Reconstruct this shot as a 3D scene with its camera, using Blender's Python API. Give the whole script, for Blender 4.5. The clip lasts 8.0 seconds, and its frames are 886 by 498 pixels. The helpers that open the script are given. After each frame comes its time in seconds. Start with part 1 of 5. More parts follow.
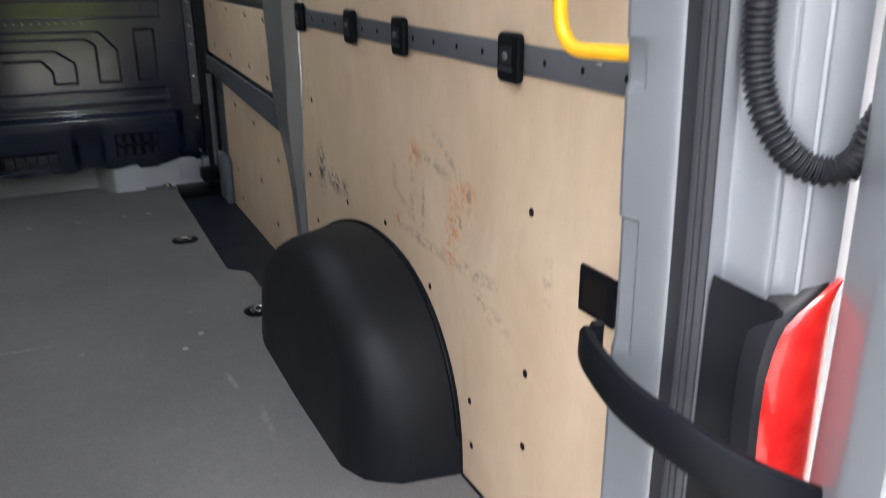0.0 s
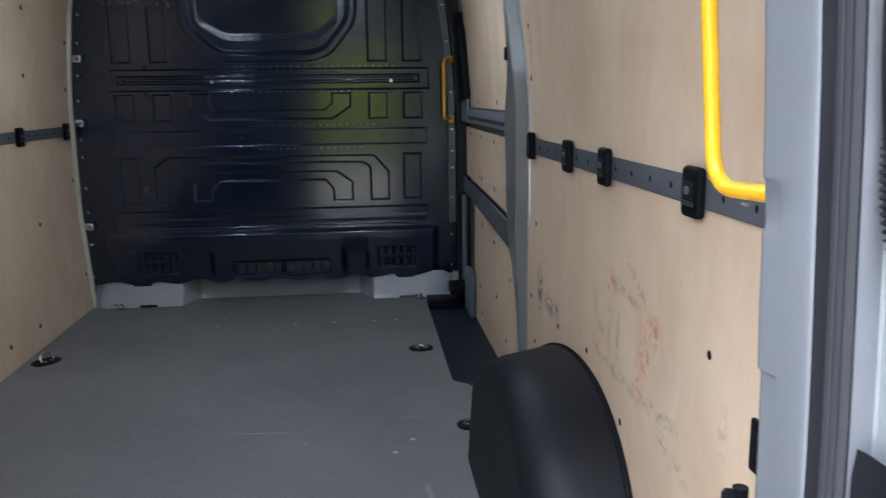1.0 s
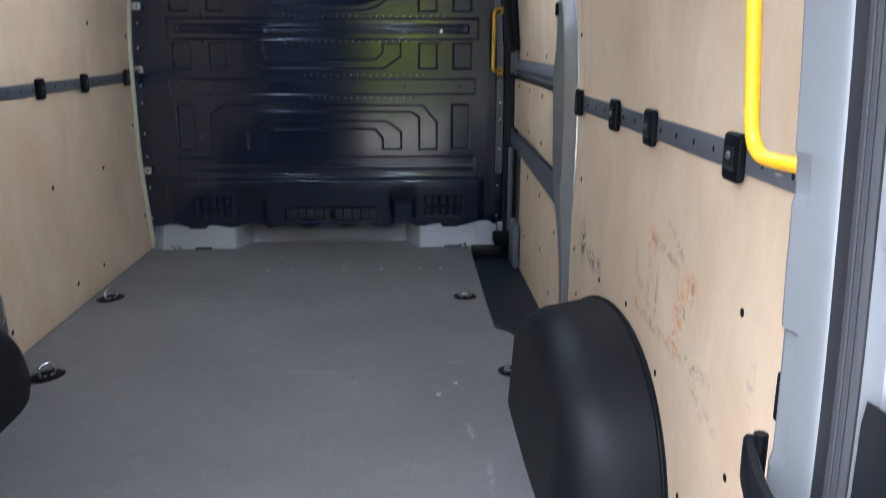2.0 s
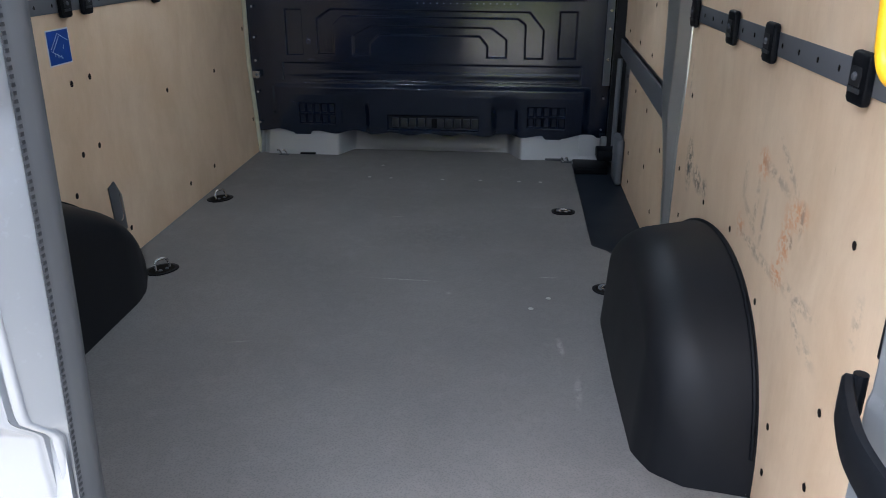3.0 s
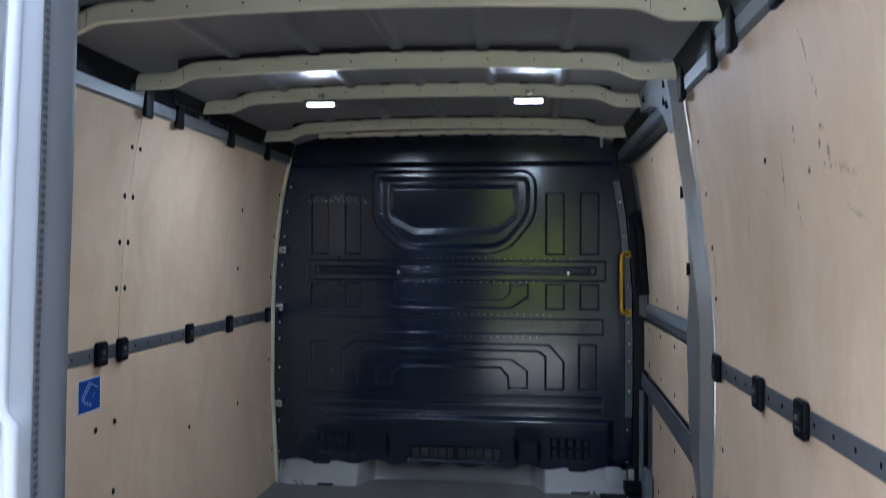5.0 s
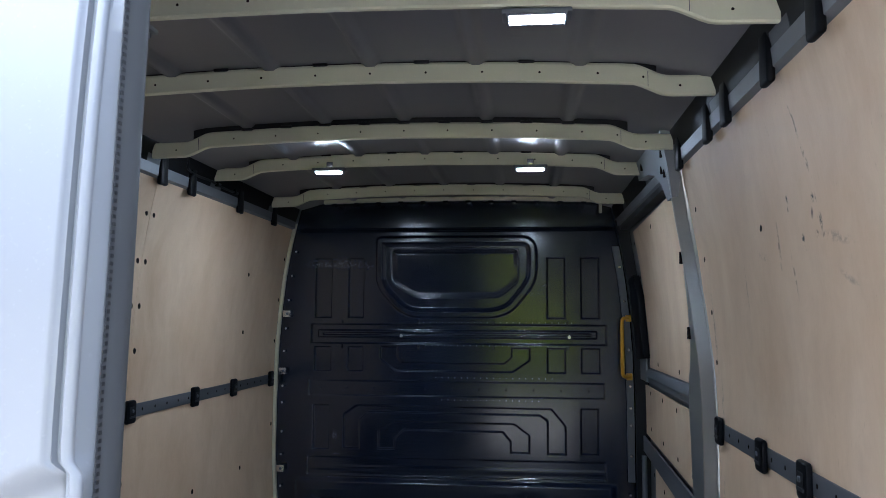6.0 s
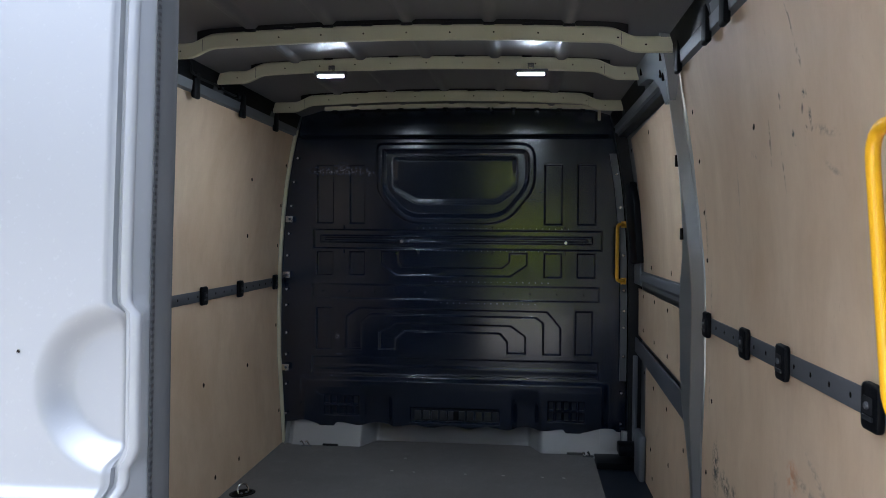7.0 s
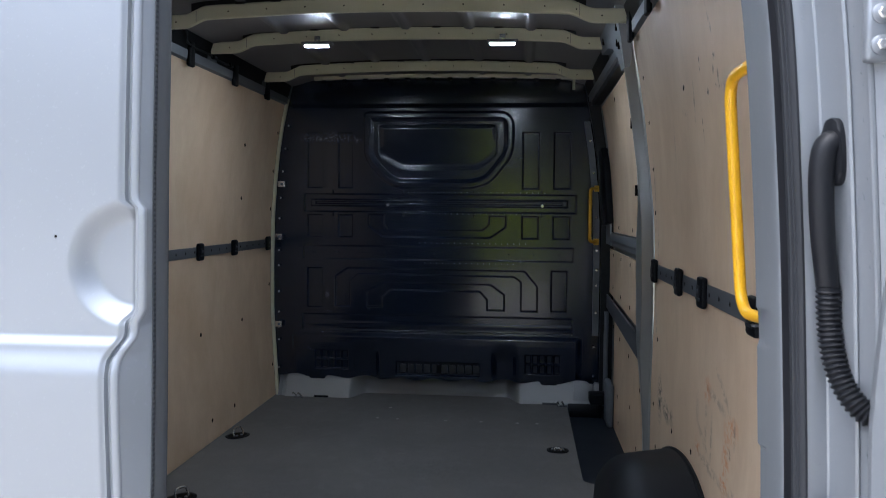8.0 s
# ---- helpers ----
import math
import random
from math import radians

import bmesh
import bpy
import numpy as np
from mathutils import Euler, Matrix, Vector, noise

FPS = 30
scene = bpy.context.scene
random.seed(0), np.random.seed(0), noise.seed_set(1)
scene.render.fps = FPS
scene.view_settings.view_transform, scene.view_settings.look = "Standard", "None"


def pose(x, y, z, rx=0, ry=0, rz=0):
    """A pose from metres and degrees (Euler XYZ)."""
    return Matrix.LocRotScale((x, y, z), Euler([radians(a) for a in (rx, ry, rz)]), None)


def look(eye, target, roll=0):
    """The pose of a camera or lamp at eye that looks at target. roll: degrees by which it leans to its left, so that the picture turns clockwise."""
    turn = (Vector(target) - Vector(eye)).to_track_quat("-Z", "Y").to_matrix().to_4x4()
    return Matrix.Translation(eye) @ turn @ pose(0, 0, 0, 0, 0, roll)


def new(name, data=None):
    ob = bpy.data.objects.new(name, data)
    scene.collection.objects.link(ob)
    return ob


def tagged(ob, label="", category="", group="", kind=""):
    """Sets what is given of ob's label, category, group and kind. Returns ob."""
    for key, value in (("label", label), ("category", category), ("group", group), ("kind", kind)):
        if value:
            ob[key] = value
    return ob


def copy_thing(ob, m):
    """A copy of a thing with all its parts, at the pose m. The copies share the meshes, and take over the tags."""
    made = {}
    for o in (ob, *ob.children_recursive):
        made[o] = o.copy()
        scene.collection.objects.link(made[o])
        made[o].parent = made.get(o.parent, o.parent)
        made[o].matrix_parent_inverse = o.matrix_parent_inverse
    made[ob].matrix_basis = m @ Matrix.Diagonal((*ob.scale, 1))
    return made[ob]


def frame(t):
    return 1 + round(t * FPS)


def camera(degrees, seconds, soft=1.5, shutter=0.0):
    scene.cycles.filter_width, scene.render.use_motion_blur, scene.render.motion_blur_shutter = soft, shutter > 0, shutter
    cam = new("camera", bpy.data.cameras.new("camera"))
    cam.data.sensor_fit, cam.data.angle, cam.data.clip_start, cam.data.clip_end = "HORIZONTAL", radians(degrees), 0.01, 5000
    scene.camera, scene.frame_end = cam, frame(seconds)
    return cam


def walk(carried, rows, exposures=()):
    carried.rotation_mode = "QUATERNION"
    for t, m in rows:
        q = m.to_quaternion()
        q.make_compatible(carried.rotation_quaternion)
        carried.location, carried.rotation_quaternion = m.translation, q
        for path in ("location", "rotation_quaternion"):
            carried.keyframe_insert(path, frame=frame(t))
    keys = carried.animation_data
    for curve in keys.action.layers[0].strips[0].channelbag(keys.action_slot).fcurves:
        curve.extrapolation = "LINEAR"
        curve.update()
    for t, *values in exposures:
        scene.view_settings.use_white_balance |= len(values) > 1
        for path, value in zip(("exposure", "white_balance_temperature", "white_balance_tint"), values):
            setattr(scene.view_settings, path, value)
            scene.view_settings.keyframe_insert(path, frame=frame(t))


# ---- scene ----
cam = camera(58.6, 8.0, soft=0.65, shutter=0.3)
PATH = [
    (0, (0.264, -0.242, 0.948), (1.093, 1.446, 0.269), -0.1),
    (0.2, (0.322, -0.285, 0.965), (1.046, 1.499, 0.424), -0.2),
    (0.3, (0.354, -0.287, 0.965), (1.002, 1.545, 0.494), -0.4),
    (0.5, (0.413, -0.3, 0.969), (0.912, 1.587, 0.536), -0.7),
    (0.7, (0.43, -0.282, 0.965), (0.802, 1.639, 0.552), -0.5),
    (1, (0.405, -0.292, 0.958), (0.608, 1.66, 0.575), -0.7),
    (1.2, (0.4, -0.296, 0.958), (0.548, 1.667, 0.605), -0.4),
    (1.5, (0.394, -0.33, 0.965), (0.517, 1.635, 0.612), -0.2),
    (2, (0.388, -0.363, 0.984), (0.481, 1.568, 0.474), 0.1),
    (2.2, (0.388, -0.375, 0.985), (0.434, 1.524, 0.359), 0.4),
    (3.3, (0.398, -0.351, 1.0), (0.211, 1.502, 0.271), 0.3),
    (3.5, (0.388, -0.35, 1.022), (0.199, 1.506, 0.3), 0.4),
    (4, (0.373, -0.342, 1.056), (0.166, 1.581, 0.549), 0.4),
    (4.5, (0.369, -0.326, 1.086), (0.1537, 1.648, 0.854), 0.3),
    (4.8, (0.373, -0.313, 1.106), (0.157, 1.675, 1.017), 0.2),
    (5, (0.3765, -0.322, 1.119), (0.1602, 1.666, 1.13), 0.2),
    (5.2, (0.371, -0.324, 1.129), (0.1603, 1.66, 1.242), 0.2),
    (6.3, (0.349, -0.396, 1.112), (0.14, 1.587, 1.286), 0.3),
    (6.5, (0.342, -0.397, 1.107), (0.1337, 1.592, 1.158), 0.4),
    (7, (0.352, -0.452, 1.073), (0.151, 1.537, 1.031), 0.5),
    (7.5, (0.413, -0.568, 1.038), (0.215, 1.422, 0.984), 0.5),
    (7.6, (0.425, -0.591, 1.034), (0.227, 1.398, 0.978), 0.5),
    (8, (0.457, -0.676, 1.005), (0.259, 1.312, 0.905), 0.5),
]
EXPOSURES = [(0.0, 2.10, 5900, 10), (0.5, 1.96, 5580, 10), (1.0, 2.17, 5470, 10), (1.5, 2.62, 5420, 10), (2.2, 2.50, 5480, 10), (3.5, 2.04, 5600, 10), (4.0, 2.12, 5530, 10), (4.5, 2.11, 5370, 10), (5.0, 2.17, 5180, 10), (6.5, 1.58, 5370, 10), (7.0, 1.53, 5520, 10), (8.0, 1.39, 5470, 10)]
SKY, SUN, LAMP = 0.12, 2.3, 140.0
walk(cam, [(t, look(eye, target, roll)) for t, eye, target, roll in PATH], EXPOSURES)

# ---- world, sun ----
world = bpy.data.worlds.new("sky")
scene.world = world
world.use_nodes = True
wt = world.node_tree
sky = wt.nodes.new("ShaderNodeTexSky")
sky.sky_type = "NISHITA"
sky.sun_disc = False
sky.sun_elevation, sky.sun_rotation = radians(74), radians(231)
sky.air_density, sky.dust_density, sky.ozone_density = 0.8, 10.0, 0.4
back = wt.nodes["Background"]
back.inputs["Strength"].default_value = SKY
wt.links.new(sky.outputs[0], back.inputs["Color"])
sun = new("sun", bpy.data.lights.new("sun", "SUN"))
sun.data.energy, sun.data.angle, sun.data.color = SUN, radians(110), (0.99, 0.99, 1.0)
sun.matrix_world = look((-2.0, -1.6, 9.5), (0.0, 0.0, 0.5))


# ---- materials ----
def material(name):
    m = bpy.data.materials.new(name)
    m.use_nodes = True
    return m, m.node_tree, m.node_tree.nodes["Principled BSDF"]


def node(tree, kind, **values):
    n = tree.nodes.new(kind)
    for key, value in values.items():
        n.inputs[key.replace("_", " ")].default_value = value
    return n


def coords(tree, scale=(1, 1, 1)):
    tc = tree.nodes.new("ShaderNodeTexCoord")
    mp = tree.nodes.new("ShaderNodeMapping")
    mp.inputs["Scale"].default_value = scale
    tree.links.new(tc.outputs["Object"], mp.inputs["Vector"])
    return mp.outputs[0]


def noise_at(tree, vec, scale, detail=4.0, rough=0.55):
    n = node(tree, "ShaderNodeTexNoise", Scale=scale, Detail=detail, Roughness=rough)
    tree.links.new(vec, n.inputs["Vector"])
    return n.outputs[0]


def ramp(tree, value, lo, hi, a=(0, 0, 0, 1), b=(1, 1, 1, 1)):
    r = tree.nodes.new("ShaderNodeValToRGB")
    r.color_ramp.elements[0].position, r.color_ramp.elements[1].position = lo, hi
    r.color_ramp.elements[0].color, r.color_ramp.elements[1].color = a, b
    tree.links.new(value, r.inputs[0])
    return r.outputs[0]


def mixed(tree, factor, a, b, kind="MIX"):
    m = tree.nodes.new("ShaderNodeMix")
    m.data_type, m.blend_type = "RGBA", kind
    for socket, value in ((m.inputs[0], factor), (m.inputs[6], a), (m.inputs[7], b)):
        if isinstance(value, (float, int)):
            socket.default_value = value
        elif isinstance(value, tuple):
            socket.default_value = value
        else:
            tree.links.new(value, socket)
    return m.outputs[2]


def bumped(tree, bsdf, height, strength, distance=0.001):
    b = node(tree, "ShaderNodeBump", Strength=strength, Distance=distance)
    tree.links.new(height, b.inputs["Height"])
    tree.links.new(b.outputs[0], bsdf.inputs["Normal"])


def dirty(name, base, rough, metal=0.0, spread=0.12, scale=3.0, fine=60.0, bump=0.05, gloss=0.12, coat=0.0, spec=0.5, stretch=(1, 1, 1), ior=1.5):
    """A painted, plastic or metal surface with wear at two scales."""
    m, t, b = material(name)
    vec = coords(t, stretch)
    big, small = noise_at(t, vec, scale), noise_at(t, vec, fine, 3.0)
    dark = tuple(c * (1 - spread) for c in base) + (1,)
    light = tuple(min(1, c * (1 + spread)) for c in base) + (1,)
    col = ramp(t, big, 0.3, 0.7, dark, light)
    col = mixed(t, ramp(t, small, 0.62, 0.72, (0, 0, 0, 1), (0.25, 0.25, 0.25, 1)), col, tuple(min(1, c * 1.25 + 0.0015) for c in base) + (1,))
    t.links.new(col, b.inputs["Base Color"])
    t.links.new(ramp(t, big, 0.25, 0.75, (rough - gloss / 2,) * 3 + (1,), (rough + gloss / 2,) * 3 + (1,)), b.inputs["Roughness"])
    b.inputs["Metallic"].default_value = metal
    b.inputs["Coat Weight"].default_value = coat
    b.inputs["Coat Roughness"].default_value = 0.12
    b.inputs["Specular IOR Level"].default_value = spec
    b.inputs["IOR"].default_value = ior
    bumped(t, b, small, bump)
    return m


def smeared(t, col, smears, flat, ragged_scale=15.0, lo=0.38, hi=0.58):
    """Adds marks of their own shape to a colour. flat: the axis that is left out (0: a side wall, 1: a cross wall, 2: a floor).
    smears: place, half-length, half-width, lean, colour and strength."""
    ragged = noise_at(t, coords(t, (1, 0.7, 1)), ragged_scale, 6.0, 0.72)
    pos = t.nodes.new("ShaderNodeTexCoord").outputs["Object"]
    for place, long, wide, lean, colour, most in smears:
        mp = t.nodes.new("ShaderNodeMapping")
        mp.vector_type = "TEXTURE"
        mp.inputs["Location"].default_value = place
        mp.inputs["Rotation"].default_value = [radians(lean) if k == flat else 0 for k in range(3)]
        size = [long, wide]
        size.insert(flat, 1.0)
        mp.inputs["Scale"].default_value = size
        t.links.new(pos, mp.inputs["Vector"])
        away = t.nodes.new("ShaderNodeVectorMath")
        away.operation = "LENGTH"
        t.links.new(mp.outputs[0], away.inputs[0])
        blob = ramp(t, away.outputs["Value"], 0.0, 1.0, (1, 1, 1, 1), (0, 0, 0, 1))
        blob = mixed(t, 1.0, blob, ramp(t, ragged, lo, hi, (0, 0, 0, 1), (most, most, most, 1)), "MULTIPLY")
        col = mixed(t, blob, col, colour + (1,))
    return col


PAINT = dirty("silver_paint", (0.265, 0.284, 0.305), 0.42, 0.40, 0.05, 1.2, 240.0, 0.015, 0.06, coat=0.2)
# one silver paint: shaded tone in PAINT_IN, lit tones in SILL and POST
PAINT_IN = dirty("silver_paint_shaded", (0.205, 0.222, 0.242), 0.50, 0.45, 0.08, 2.5, 160.0, 0.03, 0.12)
SILL = dirty("silver_paint_lit_sill", (0.34, 0.35, 0.355), 0.45, 0.30, 0.08, 2.5, 160.0, 0.03, 0.1)
POST = dirty("silver_paint_lit_post", (0.45, 0.47, 0.468), 0.34, 0.85, 0.08, 2.5, 160.0, 0.03, 0.1)
# silver as well; the unlit roof's shade is put into this dark base
ROOF = dirty("silver_paint_unlit_roof", (0.150, 0.152, 0.170), 0.42, 0.1, 0.12, 2.0, 120.0, 0.03)
BEAM = dirty("beam_paint", (0.64, 0.64, 0.49), 0.4, 0.1, 0.06, 3.0, 150.0, 0.02)
STEEL_BLACK = dirty("black_painted_steel", (0.0066, 0.0128, 0.031), 0.17, 0.0, 0.25, 2.2, 420.0, 0.02, 0.06, ior=1.66)
STEEL_SCUFFED = dirty("scuffed_black_painted_steel", (0.0066, 0.0128, 0.031), 0.17, 0.0, 0.25, 2.2, 420.0, 0.02, 0.06, ior=1.66)
_t = STEEL_SCUFFED.node_tree
_b = _t.nodes["Principled BSDF"]
_col = _b.inputs["Base Color"].links[0].from_socket
_pale = (0.42, 0.39, 0.36)
_t.links.new(smeared(_t, _col, (
    ((-0.665, 3.455, 1.380), 0.075, 0.026, 0, _pale, 0.7),
    ((-0.600, 3.455, 1.372), 0.080, 0.014, 0, _pale, 0.7),
    ((-0.545, 3.455, 1.385), 0.060, 0.038, 10, _pale, 0.7),
    ((-0.470, 3.455, 1.378), 0.070, 0.024, 0, _pale, 0.7),
    ((-0.415, 3.455, 1.365), 0.030, 0.016, 0, _pale, 0.9),
    ((0.395, 3.455, 1.232), 0.050, 0.007, 0, _pale, 0.5),
    ((-0.575, 3.455, 0.545), 0.012, 0.025, 0, _pale, 0.9),
    ((-0.570, 3.455, 0.455), 0.020, 0.008, 0, _pale, 0.9),
    ((-0.36, 3.455, 0.470), 0.020, 0.007, 0, _pale, 0.7),
    ((-0.66, 3.455, 0.255), 0.030, 0.008, 20, _pale, 0.7),
    ((-0.58, 3.455, 0.345), 0.050, 0.005, 0, _pale, 0.6),
    ((0.445, 3.455, 1.275), 0.020, 0.006, 10, _pale, 0.6),
), 1, 120.0, 0.54, 0.59), _b.inputs["Base Color"])
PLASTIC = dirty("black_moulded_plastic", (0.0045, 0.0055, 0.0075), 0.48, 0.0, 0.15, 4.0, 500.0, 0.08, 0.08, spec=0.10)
ARCH = dirty("matt_black_cover", (0.0075, 0.0088, 0.0115), 0.52, 0.0, 0.15, 4.0, 500.0, 0.10, 0.08, spec=0.24)
RUBBER = dirty("black_rubber", (0.010, 0.011, 0.014), 0.5, 0.0, 0.25, 6.0, 300.0, 0.1, spec=0.3)
BULB = dirty("weathered_door_rubber", (0.021, 0.023, 0.027), 0.55, 0.0, 0.3, 9.0, 300.0, 0.1, spec=0.35, stretch=(1, 1, 0.15))
SEAL = dirty("grey_door_seal", (0.062, 0.068, 0.074), 0.55, 0.0, 0.3, 9.0, 200.0, 0.08, spec=0.35, stretch=(1, 1, 0.2))
MAT = dirty("step_rubber_mat", (0.008, 0.013, 0.022), 0.5, 0.0, 0.2, 4.0, 300.0, 0.1)
RAIL = dirty("grey_steel_strip", (0.125, 0.134, 0.150), 0.42, 0.3, 0.15, 5.0, 200.0, 0.04)
FLAP = dirty("dark_grey_plastic", (0.022, 0.025, 0.030), 0.45, 0.0, 0.15, 8.0, 300.0, 0.05)
ZINC = dirty("zinc_steel", (0.78, 0.78, 0.77), 0.24, 0.9, 0.1, 20.0, 200.0, 0.03)
WORN = dirty("worn_screw_steel", (0.40, 0.39, 0.37), 0.5, 0.1, 0.2, 60.0, 300.0, 0.05)
STRIP = dirty("grey_angle_steel", (0.085, 0.092, 0.102), 0.5, 0.2, 0.1, 8.0, 200.0, 0.04)
GREY_PLASTIC = dirty("grey_moulded_plastic", (0.13, 0.145, 0.165), 0.5, 0.0, 0.1, 8.0, 300.0, 0.05)
YELLOW = dirty("yellow_powder_coat", (0.85, 0.46, 0.008), 0.33, 0.0, 0.05, 8.0, 400.0, 0.05, 0.06, coat=0.2)
YELLOW_DARK = dirty("ochre_powder_coat", (0.62, 0.34, 0.02), 0.4, 0.0, 0.08, 8.0, 400.0, 0.05)
HOLE = dirty("dark_hole", (0.010, 0.008, 0.007), 0.8, 0.0, 0.3, 40.0, 200.0, 0.1, spec=0.1)
BLUE = dirty("blue_sticker", (0.012, 0.06, 0.30), 0.35, 0.0, 0.06, 20.0, 300.0, 0.01)
WHITE_INK = dirty("white_ink", (0.55, 0.6, 0.68), 0.4, 0.0, 0.05, 20.0, 300.0, 0.0)
CONCRETE = dirty("concrete_yard", (0.43, 0.40, 0.355), 0.8, 0.0, 0.15, 0.6, 30.0, 0.2)
CLADDING = dirty("white_cladding", (0.68, 0.67, 0.66), 0.6, 0.0, 0.06, 0.3, 20.0, 0.02)
LEAVES = dirty("green_foliage", (0.16, 0.22, 0.03), 0.5, 0.0, 0.5, 1.2, 12.0, 0.4)
_t = LEAVES.node_tree
_thin = node(_t, "ShaderNodeBsdfTranslucent", Color=(0.78, 0.84, 0.07, 1))
_mix = node(_t, "ShaderNodeMixShader", Fac=0.7)
_t.links.new(_t.nodes["Principled BSDF"].outputs[0], _mix.inputs[1])
_t.links.new(_thin.outputs[0], _mix.inputs[2])
_t.links.new(_mix.outputs[0], _t.nodes["Material Output"].inputs["Surface"])
UNDER = dirty("dark_underbody", (0.03, 0.03, 0.03), 0.7, 0.0, 0.2, 3.0, 80.0, 0.1)

RED, _t, _b = material("red_lens")
_n = noise_at(_t, coords(_t), 35.0, 2.0)
_t.links.new(ramp(_t, _n, 0.35, 0.65, (0.62, 0.010, 0.008, 1), (0.78, 0.020, 0.015, 1)), _b.inputs["Base Color"])
_b.inputs["Roughness"].default_value = 0.25
_b.inputs["Coat Weight"].default_value = 0.25
_b.inputs["Subsurface Weight"].default_value = 0.2
_b.inputs["Subsurface Radius"].default_value = (0.02, 0.002, 0.002)

LED, _t, _b = material("lit_led_diffuser")
_b.inputs["Base Color"].default_value = (0.9, 0.9, 0.9, 1)
_b.inputs["Emission Color"].default_value = (0.92, 0.97, 1.0, 1)
_b.inputs["Emission Strength"].default_value = LAMP


LED_DIM, _t, _b = material("dim_led_diffuser")
_b.inputs["Base Color"].default_value = (0.9, 0.9, 0.9, 1)
_b.inputs["Emission Color"].default_value = (0.92, 0.97, 1.0, 1)
_b.inputs["Emission Strength"].default_value = LAMP * 0.3


def grey_floor():
    """Phenolic floor board: fine wire-mesh pattern, scuffs and dull patches."""
    m, t, b = material("grey_mesh_floor")
    vec = coords(t)
    big, mid = noise_at(t, vec, 1.6), noise_at(t, vec, 14.0, 5.0)
    mesh = node(t, "ShaderNodeTexVoronoi", Scale=210.0)
    t.links.new(vec, mesh.inputs["Vector"])
    scratch = noise_at(t, coords(t, (6, 130, 1)), 2.0, 3.0, 0.6)
    col = ramp(t, big, 0.3, 0.7, (0.138, 0.134, 0.131, 1), (0.190, 0.184, 0.179, 1))
    col = mixed(t, ramp(t, mid, 0.5, 0.75, (0, 0, 0, 1), (0.5, 0.5, 0.5, 1)), col, (0.225, 0.217, 0.212, 1))
    col = mixed(t, ramp(t, mesh.outputs[0], 0.1, 0.6, (0.35, 0.35, 0.35, 1), (0, 0, 0, 1)), col, (0.05, 0.05, 0.052, 1))
    col = mixed(t, ramp(t, scratch, 0.70, 0.76, (0, 0, 0, 1), (0.4, 0.4, 0.4, 1)), col, (0.26, 0.25, 0.24, 1))
    pale = (0.42, 0.40, 0.38)
    col = smeared(t, col, (
        ((0.09, 1.90, 0), 0.14, 0.005, -3, pale, 0.9),
        ((0.535, 1.958, 0), 0.035, 0.006, 0, pale, 0.8),
        ((0.55, 1.50, 0), 0.010, 0.06, 4, pale, 0.7),
        ((0.58, 1.28, 0), 0.012, 0.09, -3, pale, 0.5),
        ((-0.02, 2.50, 0), 0.03, 0.006, 10, pale, 0.6),
        ((-0.30, 1.45, 0), 0.05, 0.005, 15, pale, 0.5),
        ((0.23, 1.81, 0), 0.012, 0.012, 0, pale, 0.7),
        ((0.15, 2.3, 0), 0.30, 0.20, 0, (0.10, 0.098, 0.096), 0.6),
        ((0.45, 1.15, 0), 0.22, 0.30, 0, (0.19, 0.185, 0.18), 0.5),
    ), 2, 60.0)
    t.links.new(col, b.inputs["Base Color"])
    t.links.new(ramp(t, mid, 0.3, 0.7, (0.50,) * 3 + (1,), (0.66,) * 3 + (1,)), b.inputs["Roughness"])
    bumped(t, b, mesh.outputs[0], 0.35, 0.0012)
    return m


FLOOR = grey_floor()


